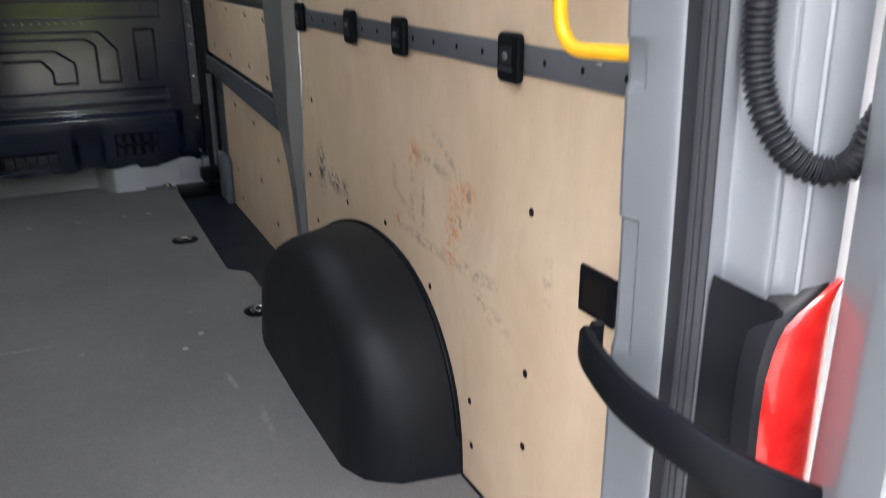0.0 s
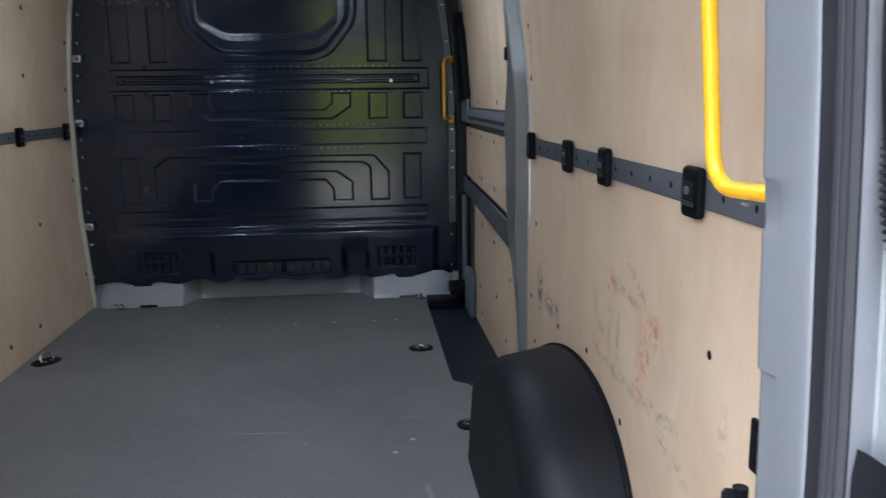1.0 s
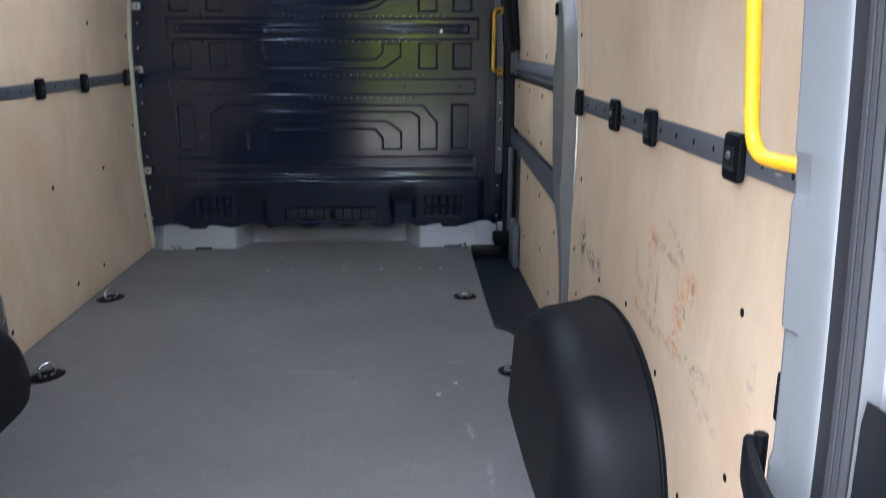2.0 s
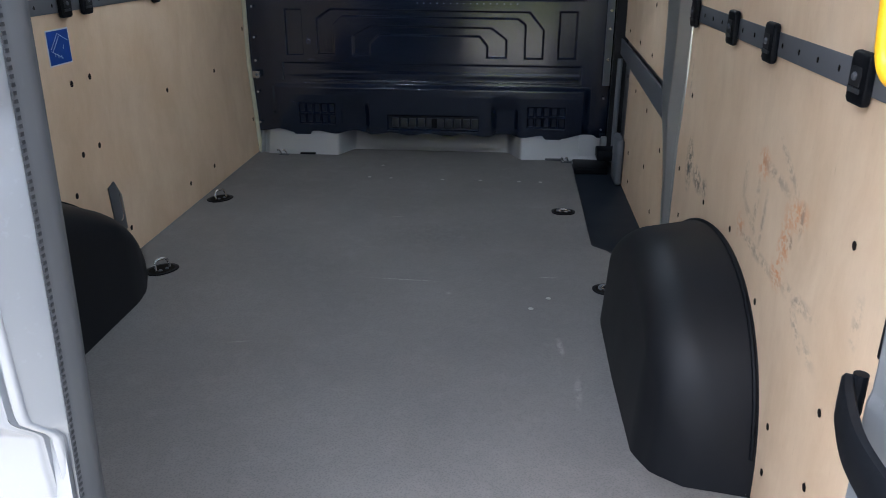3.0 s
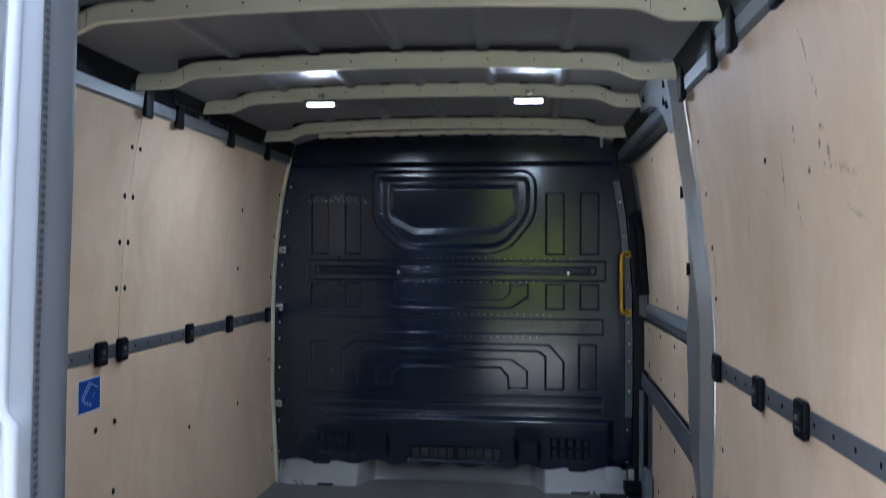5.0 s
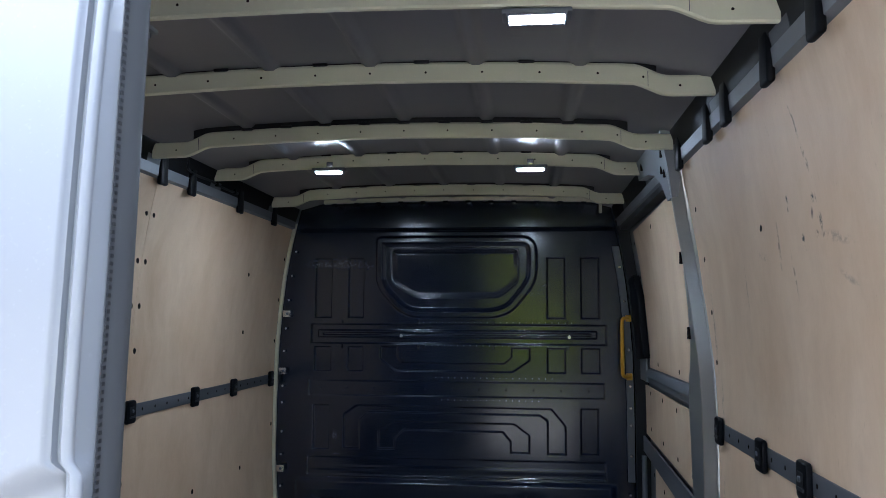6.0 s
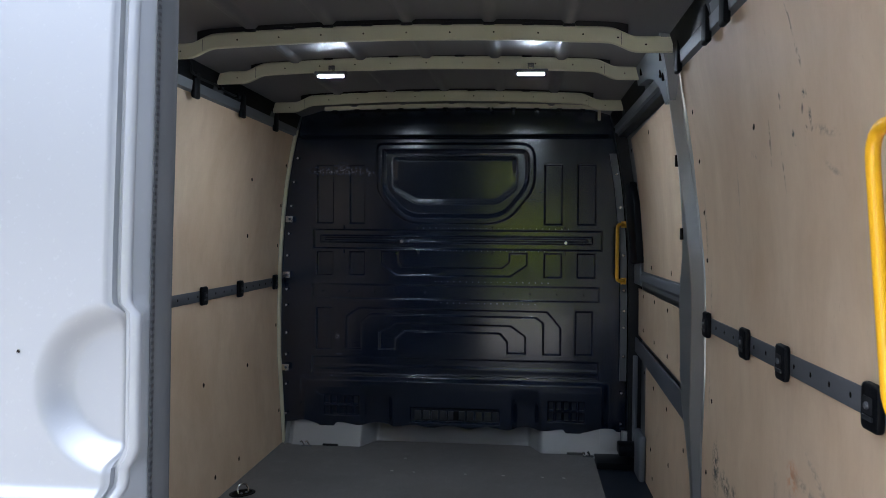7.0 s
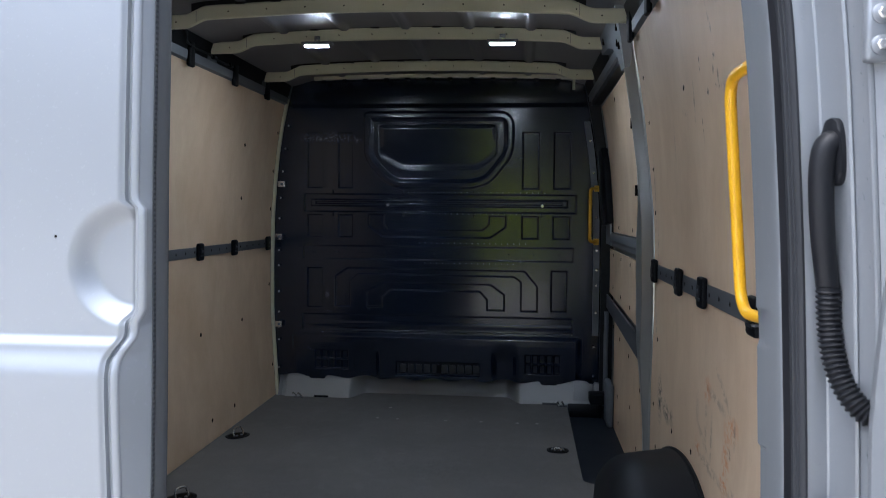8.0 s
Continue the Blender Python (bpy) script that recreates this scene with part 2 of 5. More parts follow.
def plywood(name, smears=()):
    """Pale plywood with upright grain, cloudy figure and knots. smears: y, z, half-length, half-width, lean and colour of dirty marks."""
    m, t, b = material(name)
    cloud = noise_at(t, coords(t, (1, 1, 0.5)), 2.2, 3.0)
    bend = noise_at(t, coords(t), 1.7, 2.0)
    vec = t.nodes.new("ShaderNodeVectorMath")
    vec.operation = "MULTIPLY_ADD"
    t.links.new(bend, vec.inputs[0])
    vec.inputs[1].default_value = (0.0, 0.35, 0.0)
    t.links.new(coords(t), vec.inputs[2])
    warp = t.nodes.new("ShaderNodeMapping")
    warp.inputs["Scale"].default_value = (1, 1.5, 0.8)
    t.links.new(vec.outputs[0], warp.inputs["Vector"])
    figure = noise_at(t, warp.outputs[0], 3.4, 7.0, 0.66)
    grain = noise_at(t, coords(t, (1, 75, 2.4)), 4.0, 4.0, 0.6)
    fleck = noise_at(t, coords(t, (1, 42, 5)), 7.0, 3.0, 0.65)
    blotch = noise_at(t, coords(t, (1, 1.4, 1)), 7.5, 5.0, 0.65)
    col = ramp(t, figure, 0.32, 0.70, (0.585, 0.435, 0.285, 1), (0.75, 0.61, 0.445, 1))
    col = mixed(t, ramp(t, cloud, 0.35, 0.7, (0, 0, 0, 1), (0.45, 0.45, 0.45, 1)), col, (0.69, 0.495, 0.315, 1))
    col = mixed(t, ramp(t, blotch, 0.54, 0.74, (0, 0, 0, 1), (0.26, 0.26, 0.26, 1)), col, (0.54, 0.40, 0.275, 1))
    col = mixed(t, ramp(t, grain, 0.40, 0.60, (0.045, 0.045, 0.045, 1), (0, 0, 0, 1)), col, (0.42, 0.29, 0.185, 1))
    col = mixed(t, ramp(t, fleck, 0.66, 0.76, (0, 0, 0, 1), (0.45, 0.45, 0.45, 1)), col, (0.36, 0.25, 0.165, 1))
    if smears:
        col = smeared(t, col, [((0.88, y, z), *rest) for y, z, *rest in smears], 0, 64.0, 0.45, 0.56)
    t.links.new(col, b.inputs["Base Color"])
    t.links.new(ramp(t, figure, 0.3, 0.7, (0.5,) * 3 + (1,), (0.62,) * 3 + (1,)), b.inputs["Roughness"])
    b.inputs["Specular IOR Level"].default_value = 0.35
    bumped(t, b, grain, 0.08, 0.0006)
    return m


ORANGE, GREY, INK = (0.62, 0.27, 0.11), (0.27, 0.215, 0.165), (0.07, 0.066, 0.055)
PLY = plywood("plywood")
PLY_WORN = plywood("worn_plywood", (
    (0.972, 0.500, 0.040, 0.060, 0, ORANGE, 1.15),
    (0.985, 0.445, 0.042, 0.042, 0, ORANGE, 1.25),
    (0.938, 0.566, 0.066, 0.034, -12, ORANGE, 1.2),
    (1.141, 0.600, 0.042, 0.042, 0, ORANGE, 1.1),
    (1.060, 0.597, 0.120, 0.016, 6, GREY, 0.77),
    (1.240, 0.545, 0.016, 0.050, 0, GREY, 0.58),
    (1.152, 0.520, 0.016, 0.065, 0, GREY, 0.86),
    (1.100, 0.500, 0.012, 0.075, 4, GREY, 0.77),
    (1.180, 0.480, 0.080, 0.014, 25, GREY, 0.67),
    (1.232, 0.445, 0.034, 0.034, 0, ORANGE, 0.96),
    (1.120, 0.431, 0.170, 0.016, 2, GREY, 0.86),
    (0.880, 0.436, 0.110, 0.018, -4, GREY, 0.77),
    (0.950, 0.512, 0.016, 0.016, 0, INK, 1.4),
    (0.912, 0.565, 0.012, 0.040, 0, GREY, 1.0),
    (1.005, 0.630, 0.100, 0.014, 30, GREY, 0.8),
    (0.870, 0.400, 0.090, 0.016, 38, GREY, 0.8),
    (1.745, 0.440, 0.050, 0.085, 0, INK, 1.3),
    (1.640, 0.425, 0.070, 0.036, 8, INK, 1.3),
    (1.560, 0.425, 0.030, 0.030, 0, INK, 1.0),
    (0.660, 0.500, 0.020, 0.060, 0, GREY, 0.48),
    (1.830, 0.640, 0.016, 0.080, 0, GREY, 0.58),
    (0.800, 0.380, 0.050, 0.020, 20, GREY, 0.48),
))
BROWN = (0.20, 0.15, 0.11)
PLY_MARKED = plywood("marked_plywood", (
    (1.016, 1.440, 0.005, 0.040, -8, BROWN, 1.5),
    (1.024, 1.475, 0.004, 0.020, -20, BROWN, 1.3),
    (1.008, 1.405, 0.007, 0.012, 0, BROWN, 1.5),
    (1.000, 1.380, 0.006, 0.014, 0, BROWN, 1.6),
    (1.128, 1.341, 0.010, 0.011, 0, INK, 1.6),
    (1.135, 1.318, 0.004, 0.012, 0, BROWN, 1.4),
    (1.006, 1.325, 0.009, 0.010, 0, INK, 1.4),
    (1.020, 1.300, 0.007, 0.012, 20, BROWN, 1.6),
    (0.986, 1.283, 0.008, 0.020, 0, INK, 1.3),
    (0.995, 1.310, 0.005, 0.024, 10, BROWN, 1.4),
    (1.011, 1.263, 0.010, 0.008, 0, BROWN, 1.6),
    (1.080, 1.262, 0.010, 0.010, 0, INK, 1.6),
    (1.075, 1.245, 0.012, 0.005, 30, BROWN, 1.5),
    (0.980, 1.256, 0.008, 0.008, 0, BROWN, 1.6),
    (1.217, 1.258, 0.008, 0.060, 4, BROWN, 1.2),
    (1.150, 1.200, 0.006, 0.050, -6, BROWN, 0.9),
    (0.930, 1.250, 0.080, 0.012, 10, GREY, 0.8),
    (0.900, 1.180, 0.050, 0.008, 24, GREY, 0.7),
    (1.835, 1.080, 0.014, 0.140, 0, GREY, 0.9),
    (1.810, 0.900, 0.012, 0.080, 0, GREY, 0.7),
    (1.320, 1.246, 0.040, 0.010, 12, GREY, 0.7),
    (1.480, 1.180, 0.006, 0.070, 3, GREY, 0.6),
))


# ---- building blocks ----
def thing(name, place, label="", category="", group="", kind=""):
    """An Empty at a thing's base, which carries its parts."""
    ob = new(name)
    ob.empty_display_size = 0.05
    ob.location = place
    return tagged(ob, label, category, group, kind)


def part(name, bm, mat, parent=None, label="", sharp=35, **tags):
    """Links a bmesh (in world metres) as one mesh object, under a thing or under a part."""
    me = bpy.data.meshes.new(name)
    bmesh.ops.recalc_face_normals(bm, faces=bm.faces)
    bm.to_mesh(me)
    bm.free()
    return mesh_part(name, me, mat, parent, label, sharp, **tags)


def mesh_part(name, me, mat, parent=None, label="", sharp=35, **tags):
    for p in me.polygons:
        p.use_smooth = True
    me.set_sharp_from_angle(angle=radians(sharp))
    me.materials.append(mat)
    ob = new(name, me)
    if parent is not None:
        ob.parent = parent
        if parent.type == "EMPTY":
            ob.matrix_parent_inverse = Matrix.Translation(-parent.location)
    return tagged(ob, label, **tags)


def box(x0, x1, y0, y1, z0, z1, bevel=0.0, segments=2, bm=None):
    bm = bm or bmesh.new()
    made = bmesh.ops.create_cube(bm, size=1.0, matrix=Matrix.Translation(((x0 + x1) / 2, (y0 + y1) / 2, (z0 + z1) / 2)) @ Matrix.Diagonal((abs(x1 - x0), abs(y1 - y0), abs(z1 - z0), 1)))
    if bevel:
        edges = {e for v in made["verts"] for e in v.link_edges}
        bmesh.ops.bevel(bm, geom=list(edges), offset=bevel, segments=segments, profile=0.5, affect="EDGES")
    return bm


def prism(outline, place, near, far, bevel=0.0, bm=None):
    """A plate: the outline (a, b) laid by place(a, b, c), from c = near to c = far."""
    bm = bm or bmesh.new()
    rings = [[bm.verts.new(place(a, b, c)) for a, b in outline] for c in (near, far)]
    n = len(outline)
    front = bm.faces.new(rings[0])
    rear = bm.faces.new(rings[1][::-1])
    for i in range(n):
        bm.faces.new((rings[0][i], rings[1][i], rings[1][(i + 1) % n], rings[0][(i + 1) % n]))
    if bevel:
        edges = list(front.edges) + list(rear.edges)
        bmesh.ops.bevel(bm, geom=edges, offset=bevel, segments=2, profile=0.5, affect="EDGES")
    return bm


def smooth_path(points, steps=8):
    """A Catmull-Rom line through the points."""
    p = [Vector(q) for q in points]
    p = [2 * p[0] - p[1]] + p + [2 * p[-1] - p[-2]]
    out = []
    for i in range(1, len(p) - 2):
        for k in range(steps):
            u = k / steps
            a, b, c, d = p[i - 1], p[i], p[i + 1], p[i + 2]
            out.append(0.5 * (2 * b + (c - a) * u + (2 * a - 5 * b + 4 * c - d) * u * u + (3 * b - a - 3 * c + d) * u ** 3))
    return out + [p[-2]]


def rounded_path(points, radius, steps=6):
    """A polyline with its corners rounded."""
    p = [Vector(q) for q in points]
    out = [p[0]]
    for a, b, c in zip(p, p[1:], p[2:]):
        s, e = b + (a - b).normalized() * radius, b + (c - b).normalized() * radius
        out += [s * (1 - u) ** 2 + b * 2 * u * (1 - u) + e * u * u for u in (k / steps for k in range(steps + 1))]
    return out + [p[-1]]


def tube(path, radius, sides=14, bm=None):
    """A round bar along a path; radius: a number or one for each point."""
    bm = bm or bmesh.new()
    path = [Vector(q) for q in path]
    radii = radius if isinstance(radius, list) else [radius] * len(path)
    side, rings = None, []
    for i, q in enumerate(path):
        ahead = (path[min(i + 1, len(path) - 1)] - path[max(i - 1, 0)]).normalized()
        if side is None:
            side = ahead.orthogonal().normalized()
        side = (side - ahead * side.dot(ahead)).normalized()
        other = ahead.cross(side)
        rings.append([bm.verts.new(q + radii[i] * (math.cos(a) * side + math.sin(a) * other)) for a in (2 * math.pi * k / sides for k in range(sides))])
    for r, s in zip(rings, rings[1:]):
        for k in range(sides):
            bm.faces.new((r[k], r[(k + 1) % sides], s[(k + 1) % sides], s[k]))
    bm.faces.new(rings[0][::-1])
    bm.faces.new(rings[-1])
    return bm


def loft(sections, closed=True, capped=True, bm=None):
    """A skin over equal-length rings of points."""
    bm = bm or bmesh.new()
    rings = [[bm.verts.new(q) for q in s] for s in sections]
    n = len(rings[0])
    for r, s in zip(rings, rings[1:]):
        for k in range(n if closed else n - 1):
            bm.faces.new((r[k], r[(k + 1) % n], s[(k + 1) % n], s[k]))
    if capped and closed:
        bm.faces.new(rings[0][::-1])
        bm.faces.new(rings[-1])
    return bm


def disc(centre, normal, radius, depth, sides=12, stretch=1.0, bm=None):
    """A low round head or dark hole, lying on a surface; stretch: how much taller than wide."""
    bm = bm or bmesh.new()
    n = Vector(normal).normalized()
    up = Vector((0, 0, 1)) if abs(n.z) < 0.8 else Vector((0, 1, 0))
    side = n.cross(up).normalized()
    up = side.cross(n)
    c = Vector(centre)
    rings = []
    for r, h in ((radius, 0.0), (radius, depth * 0.6), (radius * 0.75, depth)):
        rings.append([c + n * h + r * (math.cos(a) * side + stretch * math.sin(a) * up) for a in (2 * math.pi * k / sides for k in range(sides))])
    return loft(rings, bm=bm)


def sheet(name, place, nu, nv, mat, parent=None, label="", sharp=60, **tags):
    """A pressed sheet: place(U, V) gives x, y, z arrays for U and V from 0 to 1."""
    u, v = np.meshgrid(np.linspace(0, 1, nu), np.linspace(0, 1, nv))
    x, y, z = place(u, v)
    verts = np.stack([np.broadcast_to(a, u.shape) for a in (x, y, z)], -1).reshape(-1, 3)
    i = np.arange(nu * nv).reshape(nv, nu)
    quads = np.stack([i[:-1, :-1], i[:-1, 1:], i[1:, 1:], i[1:, :-1]], -1).reshape(-1, 4)
    me = bpy.data.meshes.new(name)
    me.from_pydata(verts.tolist(), [], quads.tolist())
    return mesh_part(name, me, mat, parent, label, sharp, **tags)


def smoothstep(lo, hi, v):
    s = np.clip((v - lo) / (hi - lo), 0, 1)
    return s * s * (3 - 2 * s)


def inside(a, b, outline):
    """Signed distance to an outline, negative within."""
    d = np.full(a.shape, 1e9)
    sign = np.ones(a.shape)
    for (ax, ay), (bx, by) in zip(outline, outline[1:] + outline[:1]):
        ex, ey, wx, wy = bx - ax, by - ay, a - ax, b - ay
        k = np.clip((wx * ex + wy * ey) / (ex * ex + ey * ey), 0, 1)
        d = np.minimum(d, (wx - ex * k) ** 2 + (wy - ey * k) ** 2)
        c1, c2, c3 = b >= ay, b < by, ex * wy > ey * wx
        sign = np.where((c1 & c2 & c3) | (~c1 & ~c2 & ~c3), -sign, sign)
    return sign * np.sqrt(d)


def dent(a, b, outline, depth, soft=0.0065):
    return depth * smoothstep(soft / 2, -soft / 2, inside(a, b, outline))


def softened(outline, radius, steps=5):
    """An outline with its corners rounded."""
    out = []
    for p, q, r in zip(outline[-1:] + outline[:-1], outline, outline[1:] + outline[:1]):
        p, q, r = Vector(p), Vector(q), Vector(r)
        a, b = (p - q), (r - q)
        k = min(radius, a.length * 0.45, b.length * 0.45)
        s, e = q + a.normalized() * k, q + b.normalized() * k
        out += [tuple(s * (1 - u) ** 2 + q * 2 * u * (1 - u) + e * u * u) for u in (i / steps for i in range(steps + 1))]
    return out


def rect(a0, a1, b0, b1):
    return [(a0, b0), (a1, b0), (a1, b1), (a0, b1)]


WALL_Z = (-0.6, 0.7, 0.95, 1.15, 1.30, 1.44, 1.58, 1.72)
WALL_X = (0.88, 0.88, 0.876, 0.862, 0.846, 0.824, 0.795, 0.760)


def wall_x(z, side=1):
    """How far the lining stands from the middle at a height; the left one leans in at its foot."""
    foot = 0.028 * max(0.0, 1 - max(z, 0.0) / 0.45) if side < 0 else 0.0
    return float(np.interp(z, WALL_Z, WALL_X)) - foot


# ---- yard and distance ----
def yard():
    bm = bmesh.new()
    bmesh.ops.create_grid(bm, x_segments=2, y_segments=2, size=300.0, matrix=Matrix.Translation((0, 0, -0.68)))
    part("ground", bm, CONCRETE, None, "beige concrete yard round the parked van", category="ground", kind="structure")
    # a pale clad hall across the yard
    bm = box(8.0, 70.0, 34.0, 35.0, -0.68, 7.5)
    hall = part("backdrop", bm, CLADDING, None, "pale clad hall wall across the yard", category="wall", kind="structure")
    for k in range(7):
        part("panel", box(8.0, 70.0, 33.97, 33.999, -0.5 + 1.1 * k, 0.57 + 1.1 * k, 0.01), CLADDING, hall)
    # bushes at the yard's edge, mirrored in the black partition
    bm = bmesh.new()
    rng = random.Random(4)
    for k in range(2400):
        bx = rng.uniform(-1.2, 4.6)
        c = Vector((bx, rng.uniform(-11.0, -9.6), rng.uniform(-0.6, 1.05 + 0.3 * math.sin(2.1 * bx) + rng.uniform(-0.3, 0.5))))
        s = rng.uniform(0.16, 0.42)
        turn = Euler((rng.uniform(0, 6), rng.uniform(0, 6), 0)).to_matrix()
        corners = [c + s * (turn @ Vector(q)) for q in ((-0.6, 0, 0), (0, -0.35, 0.1), (0.7, 0, 0), (0, 0.35, 0.1))]
        bm.faces.new([bm.verts.new(q) for q in corners])
    part("bush", bm, LEAVES, None, "tall green leafy bush at the edge of the yard", category="bush", kind="stuff")


yard()


# ---- van shell ----
def shell():
    for side, name in ((-1, "wall_left"), (1, "wall_right")):
        outer = [(side * 0.93, -0.50), (side * 1.00, -0.48), (side * 1.01, 0.6), (side * 0.99, 1.0), (side * 0.93, 1.5), (side * 0.86, 1.74), (side * 0.80, 1.74), (side * 0.83, 1.62), (side * 0.895, 1.2), (side * 0.93, 0.9)]
        bm = prism(outer, lambda a, b, c: (a, c, b), 0.42, 3.66)
        part(name, bm, PAINT, None, "silver painted steel side of the van body", category="wall", kind="structure")
    part("wall_front", box(-0.96, 0.96, 3.662, 3.70, -0.50, 1.784), PAINT_IN, None, "plain steel wall behind the partition", category="wall", kind="structure")
    part("underbody", box(-0.92, 0.92, 0.30, 3.66, -0.68, -0.07), UNDER, None, "dark underbody beneath the load floor", category="underbody", kind="structure")
    part("doorsill", box(-0.78, 0.765, 0.16, 0.30, -0.30, -0.004, 0.01), PLASTIC, None, "black plastic sill of the rear doorway", category="sill", kind="structure")


shell()


def ceiling():
    def place(u, v):
        x = -0.80 + 1.60 * u
        y = 0.30 + 3.18 * v
        z = 1.709 - 0.05 * x * x - 0.03 * smoothstep(0.60, 0.80, np.abs(x))
        for c in (-0.48, -0.24, 0.0, 0.245, 0.48):
            z = z - 0.012 * smoothstep(0.024, 0.010, np.abs(x - c))
        return x, y, z

    roof = sheet("ceiling", place, 220, 40, ROOF, None, "steel roof skin with pressed ribs, its shade put in as dark grey", category="ceiling", kind="structure")
    part("roof_skin", box(-0.87, 0.87, 0.22, 3.66, 1.752, 1.785, 0.01), PAINT, None, "silver painted outer roof skin", category="roof", kind="structure")
    return roof


ceiling()


def load_floor():
    board = [(-0.878, 0.30), (0.874, 0.30), (0.874, 2.02), (0.757, 2.06), (0.757, 2.185), (0.745, 2.212), (0.703, 2.250), (0.697, 2.262), (0.700, 3.425), (0.47, 3.425), (0.44, 3.56), (-0.44, 3.56), (-0.47, 3.425), (-0.852, 3.425), (-0.852, 2.0), (-0.878, 1.99)]
    floor = part("floor", prism(board, lambda a, b, c: (a, b, c), -0.018, 0.0), FLOOR, None, "grey mesh-pattern floor board, scuffed, with worn screw heads", category="floor", kind="structure")
    for x, y in ((0.477, 1.724), (0.53, 1.80), (-0.222, 3.032), (-0.123, 3.025), (0.108, 3.024), (0.277, 3.027), (0.448, 3.023), (0.541, 3.024), (-0.193, 3.234)):
        part("screw_head", disc((x, y, 0.0), (0, 0, 1), 0.008, 0.0015, 10), WORN, floor)
    part("step_well", box(0.695, 0.93, 1.9, 3.56, -0.06, -0.020), MAT, None, "black rubber step well inside the sliding door", category="step", kind="structure")
    part("step_edge", box(0.705, 0.86, 3.24, 3.40, -0.020, 0.012, 0.006), PLASTIC, None, "dark plastic ledge at the front of the step", category="step", kind="structure")


load_floor()


def holes(panel, side, spots):
    radius = 0.0085 if side < 0 else 0.0064
    for y, z in spots:
        part("screw_hole", disc((side * (wall_x(z, side) - 0.0005), y, z), (-side, 0, 0), radius, 0.0012, 12, 1.1), HOLE, panel)


def ply_panel(side, y0, y1, z0, z1, mat, label, cut=None):
    """A bent plywood lining sheet 8 mm thick."""
    zs = np.linspace(z0, z1, max(2, int((z1 - z0) / 0.05)))
    bm = loft([[(side * (wall_x(z, side) + d), y, z) for d, y in ((0, y0), (0, y1), (0.008, y1), (0.008, y0))] for z in zs])
    return part("plywood_panel", bm, mat, None, label, category="panel", group="wall linings")


def linings():
    p = ply_panel(-1, 0.36, 3.43, 0.002, 0.818, PLY, "pale plywood lower side lining with dark screw holes")
    holes(p, -1, ((1.862, 0.598), (1.968, 0.603), (1.855, 0.388), (1.956, 0.393), (1.773, 0.284), (2.044, 0.089), (2.503, 0.469), (2.994, 0.466), (2.567, 0.089), (2.831, 0.089), (3.405, 0.60), (3.405, 0.17)))
    p = ply_panel(-1, 0.36, 1.984, 0.822, 1.575, PLY, "pale plywood upper side lining behind the rear door")
    holes(p, -1, ((1.960, 1.008), (1.960, 1.149), (1.960, 1.29), (1.960, 1.44)))
    p = ply_panel(-1, 1.987, 3.43, 0.822, 1.575, PLY, "pale plywood upper side lining next to the partition")
    holes(p, -1, ((2.010, 1.008), (2.010, 1.149), (2.010, 1.29), (2.010, 1.44), (3.405, 1.0), (3.405, 1.2), (3.405, 1.4), (2.95, 1.30), (2.96, 1.05)))
    p = ply_panel(1, 0.36, 1.925, 0.002, 0.818, PLY_WORN, "plywood lower side lining smeared with orange and grey marks")
    holes(p, 1, ((0.711, 0.599), (1.545, 0.394), (1.298, 0.413), (1.07, 0.346), (0.899, 0.177), (0.89, 0.085), (0.712, 0.327), (0.712, 0.19), (1.801, 0.274), (1.853, 0.395), (1.80, 0.61)))
    p = ply_panel(1, 0.36, 1.925, 0.822, 1.575, PLY_MARKED, "plywood upper side lining with dark scuffs")
    holes(p, 1, ((1.845, 1.0), (1.848, 1.135), (1.852, 1.28), (1.852, 1.42), (1.312, 1.306)))


linings()


def rounded(a0, a1, b0, b1, r, steps=4):
    """A rectangle with round corners."""
    out = []
    for ca, cb, start in ((a1 - r, b1 - r, 0), (a0 + r, b1 - r, 90), (a0 + r, b0 + r, 180), (a1 - r, b0 + r, 270)):
        out += [(ca + r * math.cos(radians(start + 90 * k / steps)), cb + r * math.sin(radians(start + 90 * k / steps))) for k in range(steps + 1)]
    return out


def clip_at(rail, side, y, z):
    """A moulded clamp over the rail, with its recess and screw."""
    x = side * (wall_x(z) - 0.003)

    def on_wall(a, b, c):
        return (x - side * c * (1.0 - 0.18 * ((b - z) / 0.036) ** 2), a, b)

    clip = part("clip", prism(rounded(y - 0.029, y + 0.029, z - 0.036, z + 0.036, 0.010), on_wall, 0.0, 0.015, 0.004), PLASTIC, rail, "black moulded plastic clamp", sharp=50)
    part("recess", prism(rounded(y - 0.017, y + 0.017, z - 0.010, z + 0.016, 0.004), on_wall, 0.0142, 0.0156), RUBBER, clip)
    part("ledge", prism(rounded(y - 0.018, y + 0.018, z - 0.019, z - 0.012, 0.002), on_wall, 0.0142, 0.0168), FLAP, clip)
    part("screw", disc((x - side * 0.015, y, z + 0.003), (-side, 0, 0), 0.006, 0.004, 10), RAIL, clip)


def lashing_rail(side, y0, y1, clips):
    z = 0.82
    rail = thing("lashing_rail", (side * 0.87, y0, z), "dark grey punched steel rail with black clamps along plywood", "rail", "lashing rails")
    x = side * wall_x(z)
    part("strip", box(min(x, x - side * 0.004), max(x, x - side * 0.004), y0, y1, z - 0.021, z + 0.021, 0.0015), RAIL, rail)
    y = y0 + 0.05
    while y < y1 - 0.03:
        if all(abs(y - c) > 0.035 for c in clips):
            part("punched_hole", disc((x - side * 0.0038, y, z), (-side, 0, 0), 0.004, 0.0012, 8, 1.3), HOLE, rail)
        y += 0.088
    for c in clips:
        clip_at(rail, side, c, z)


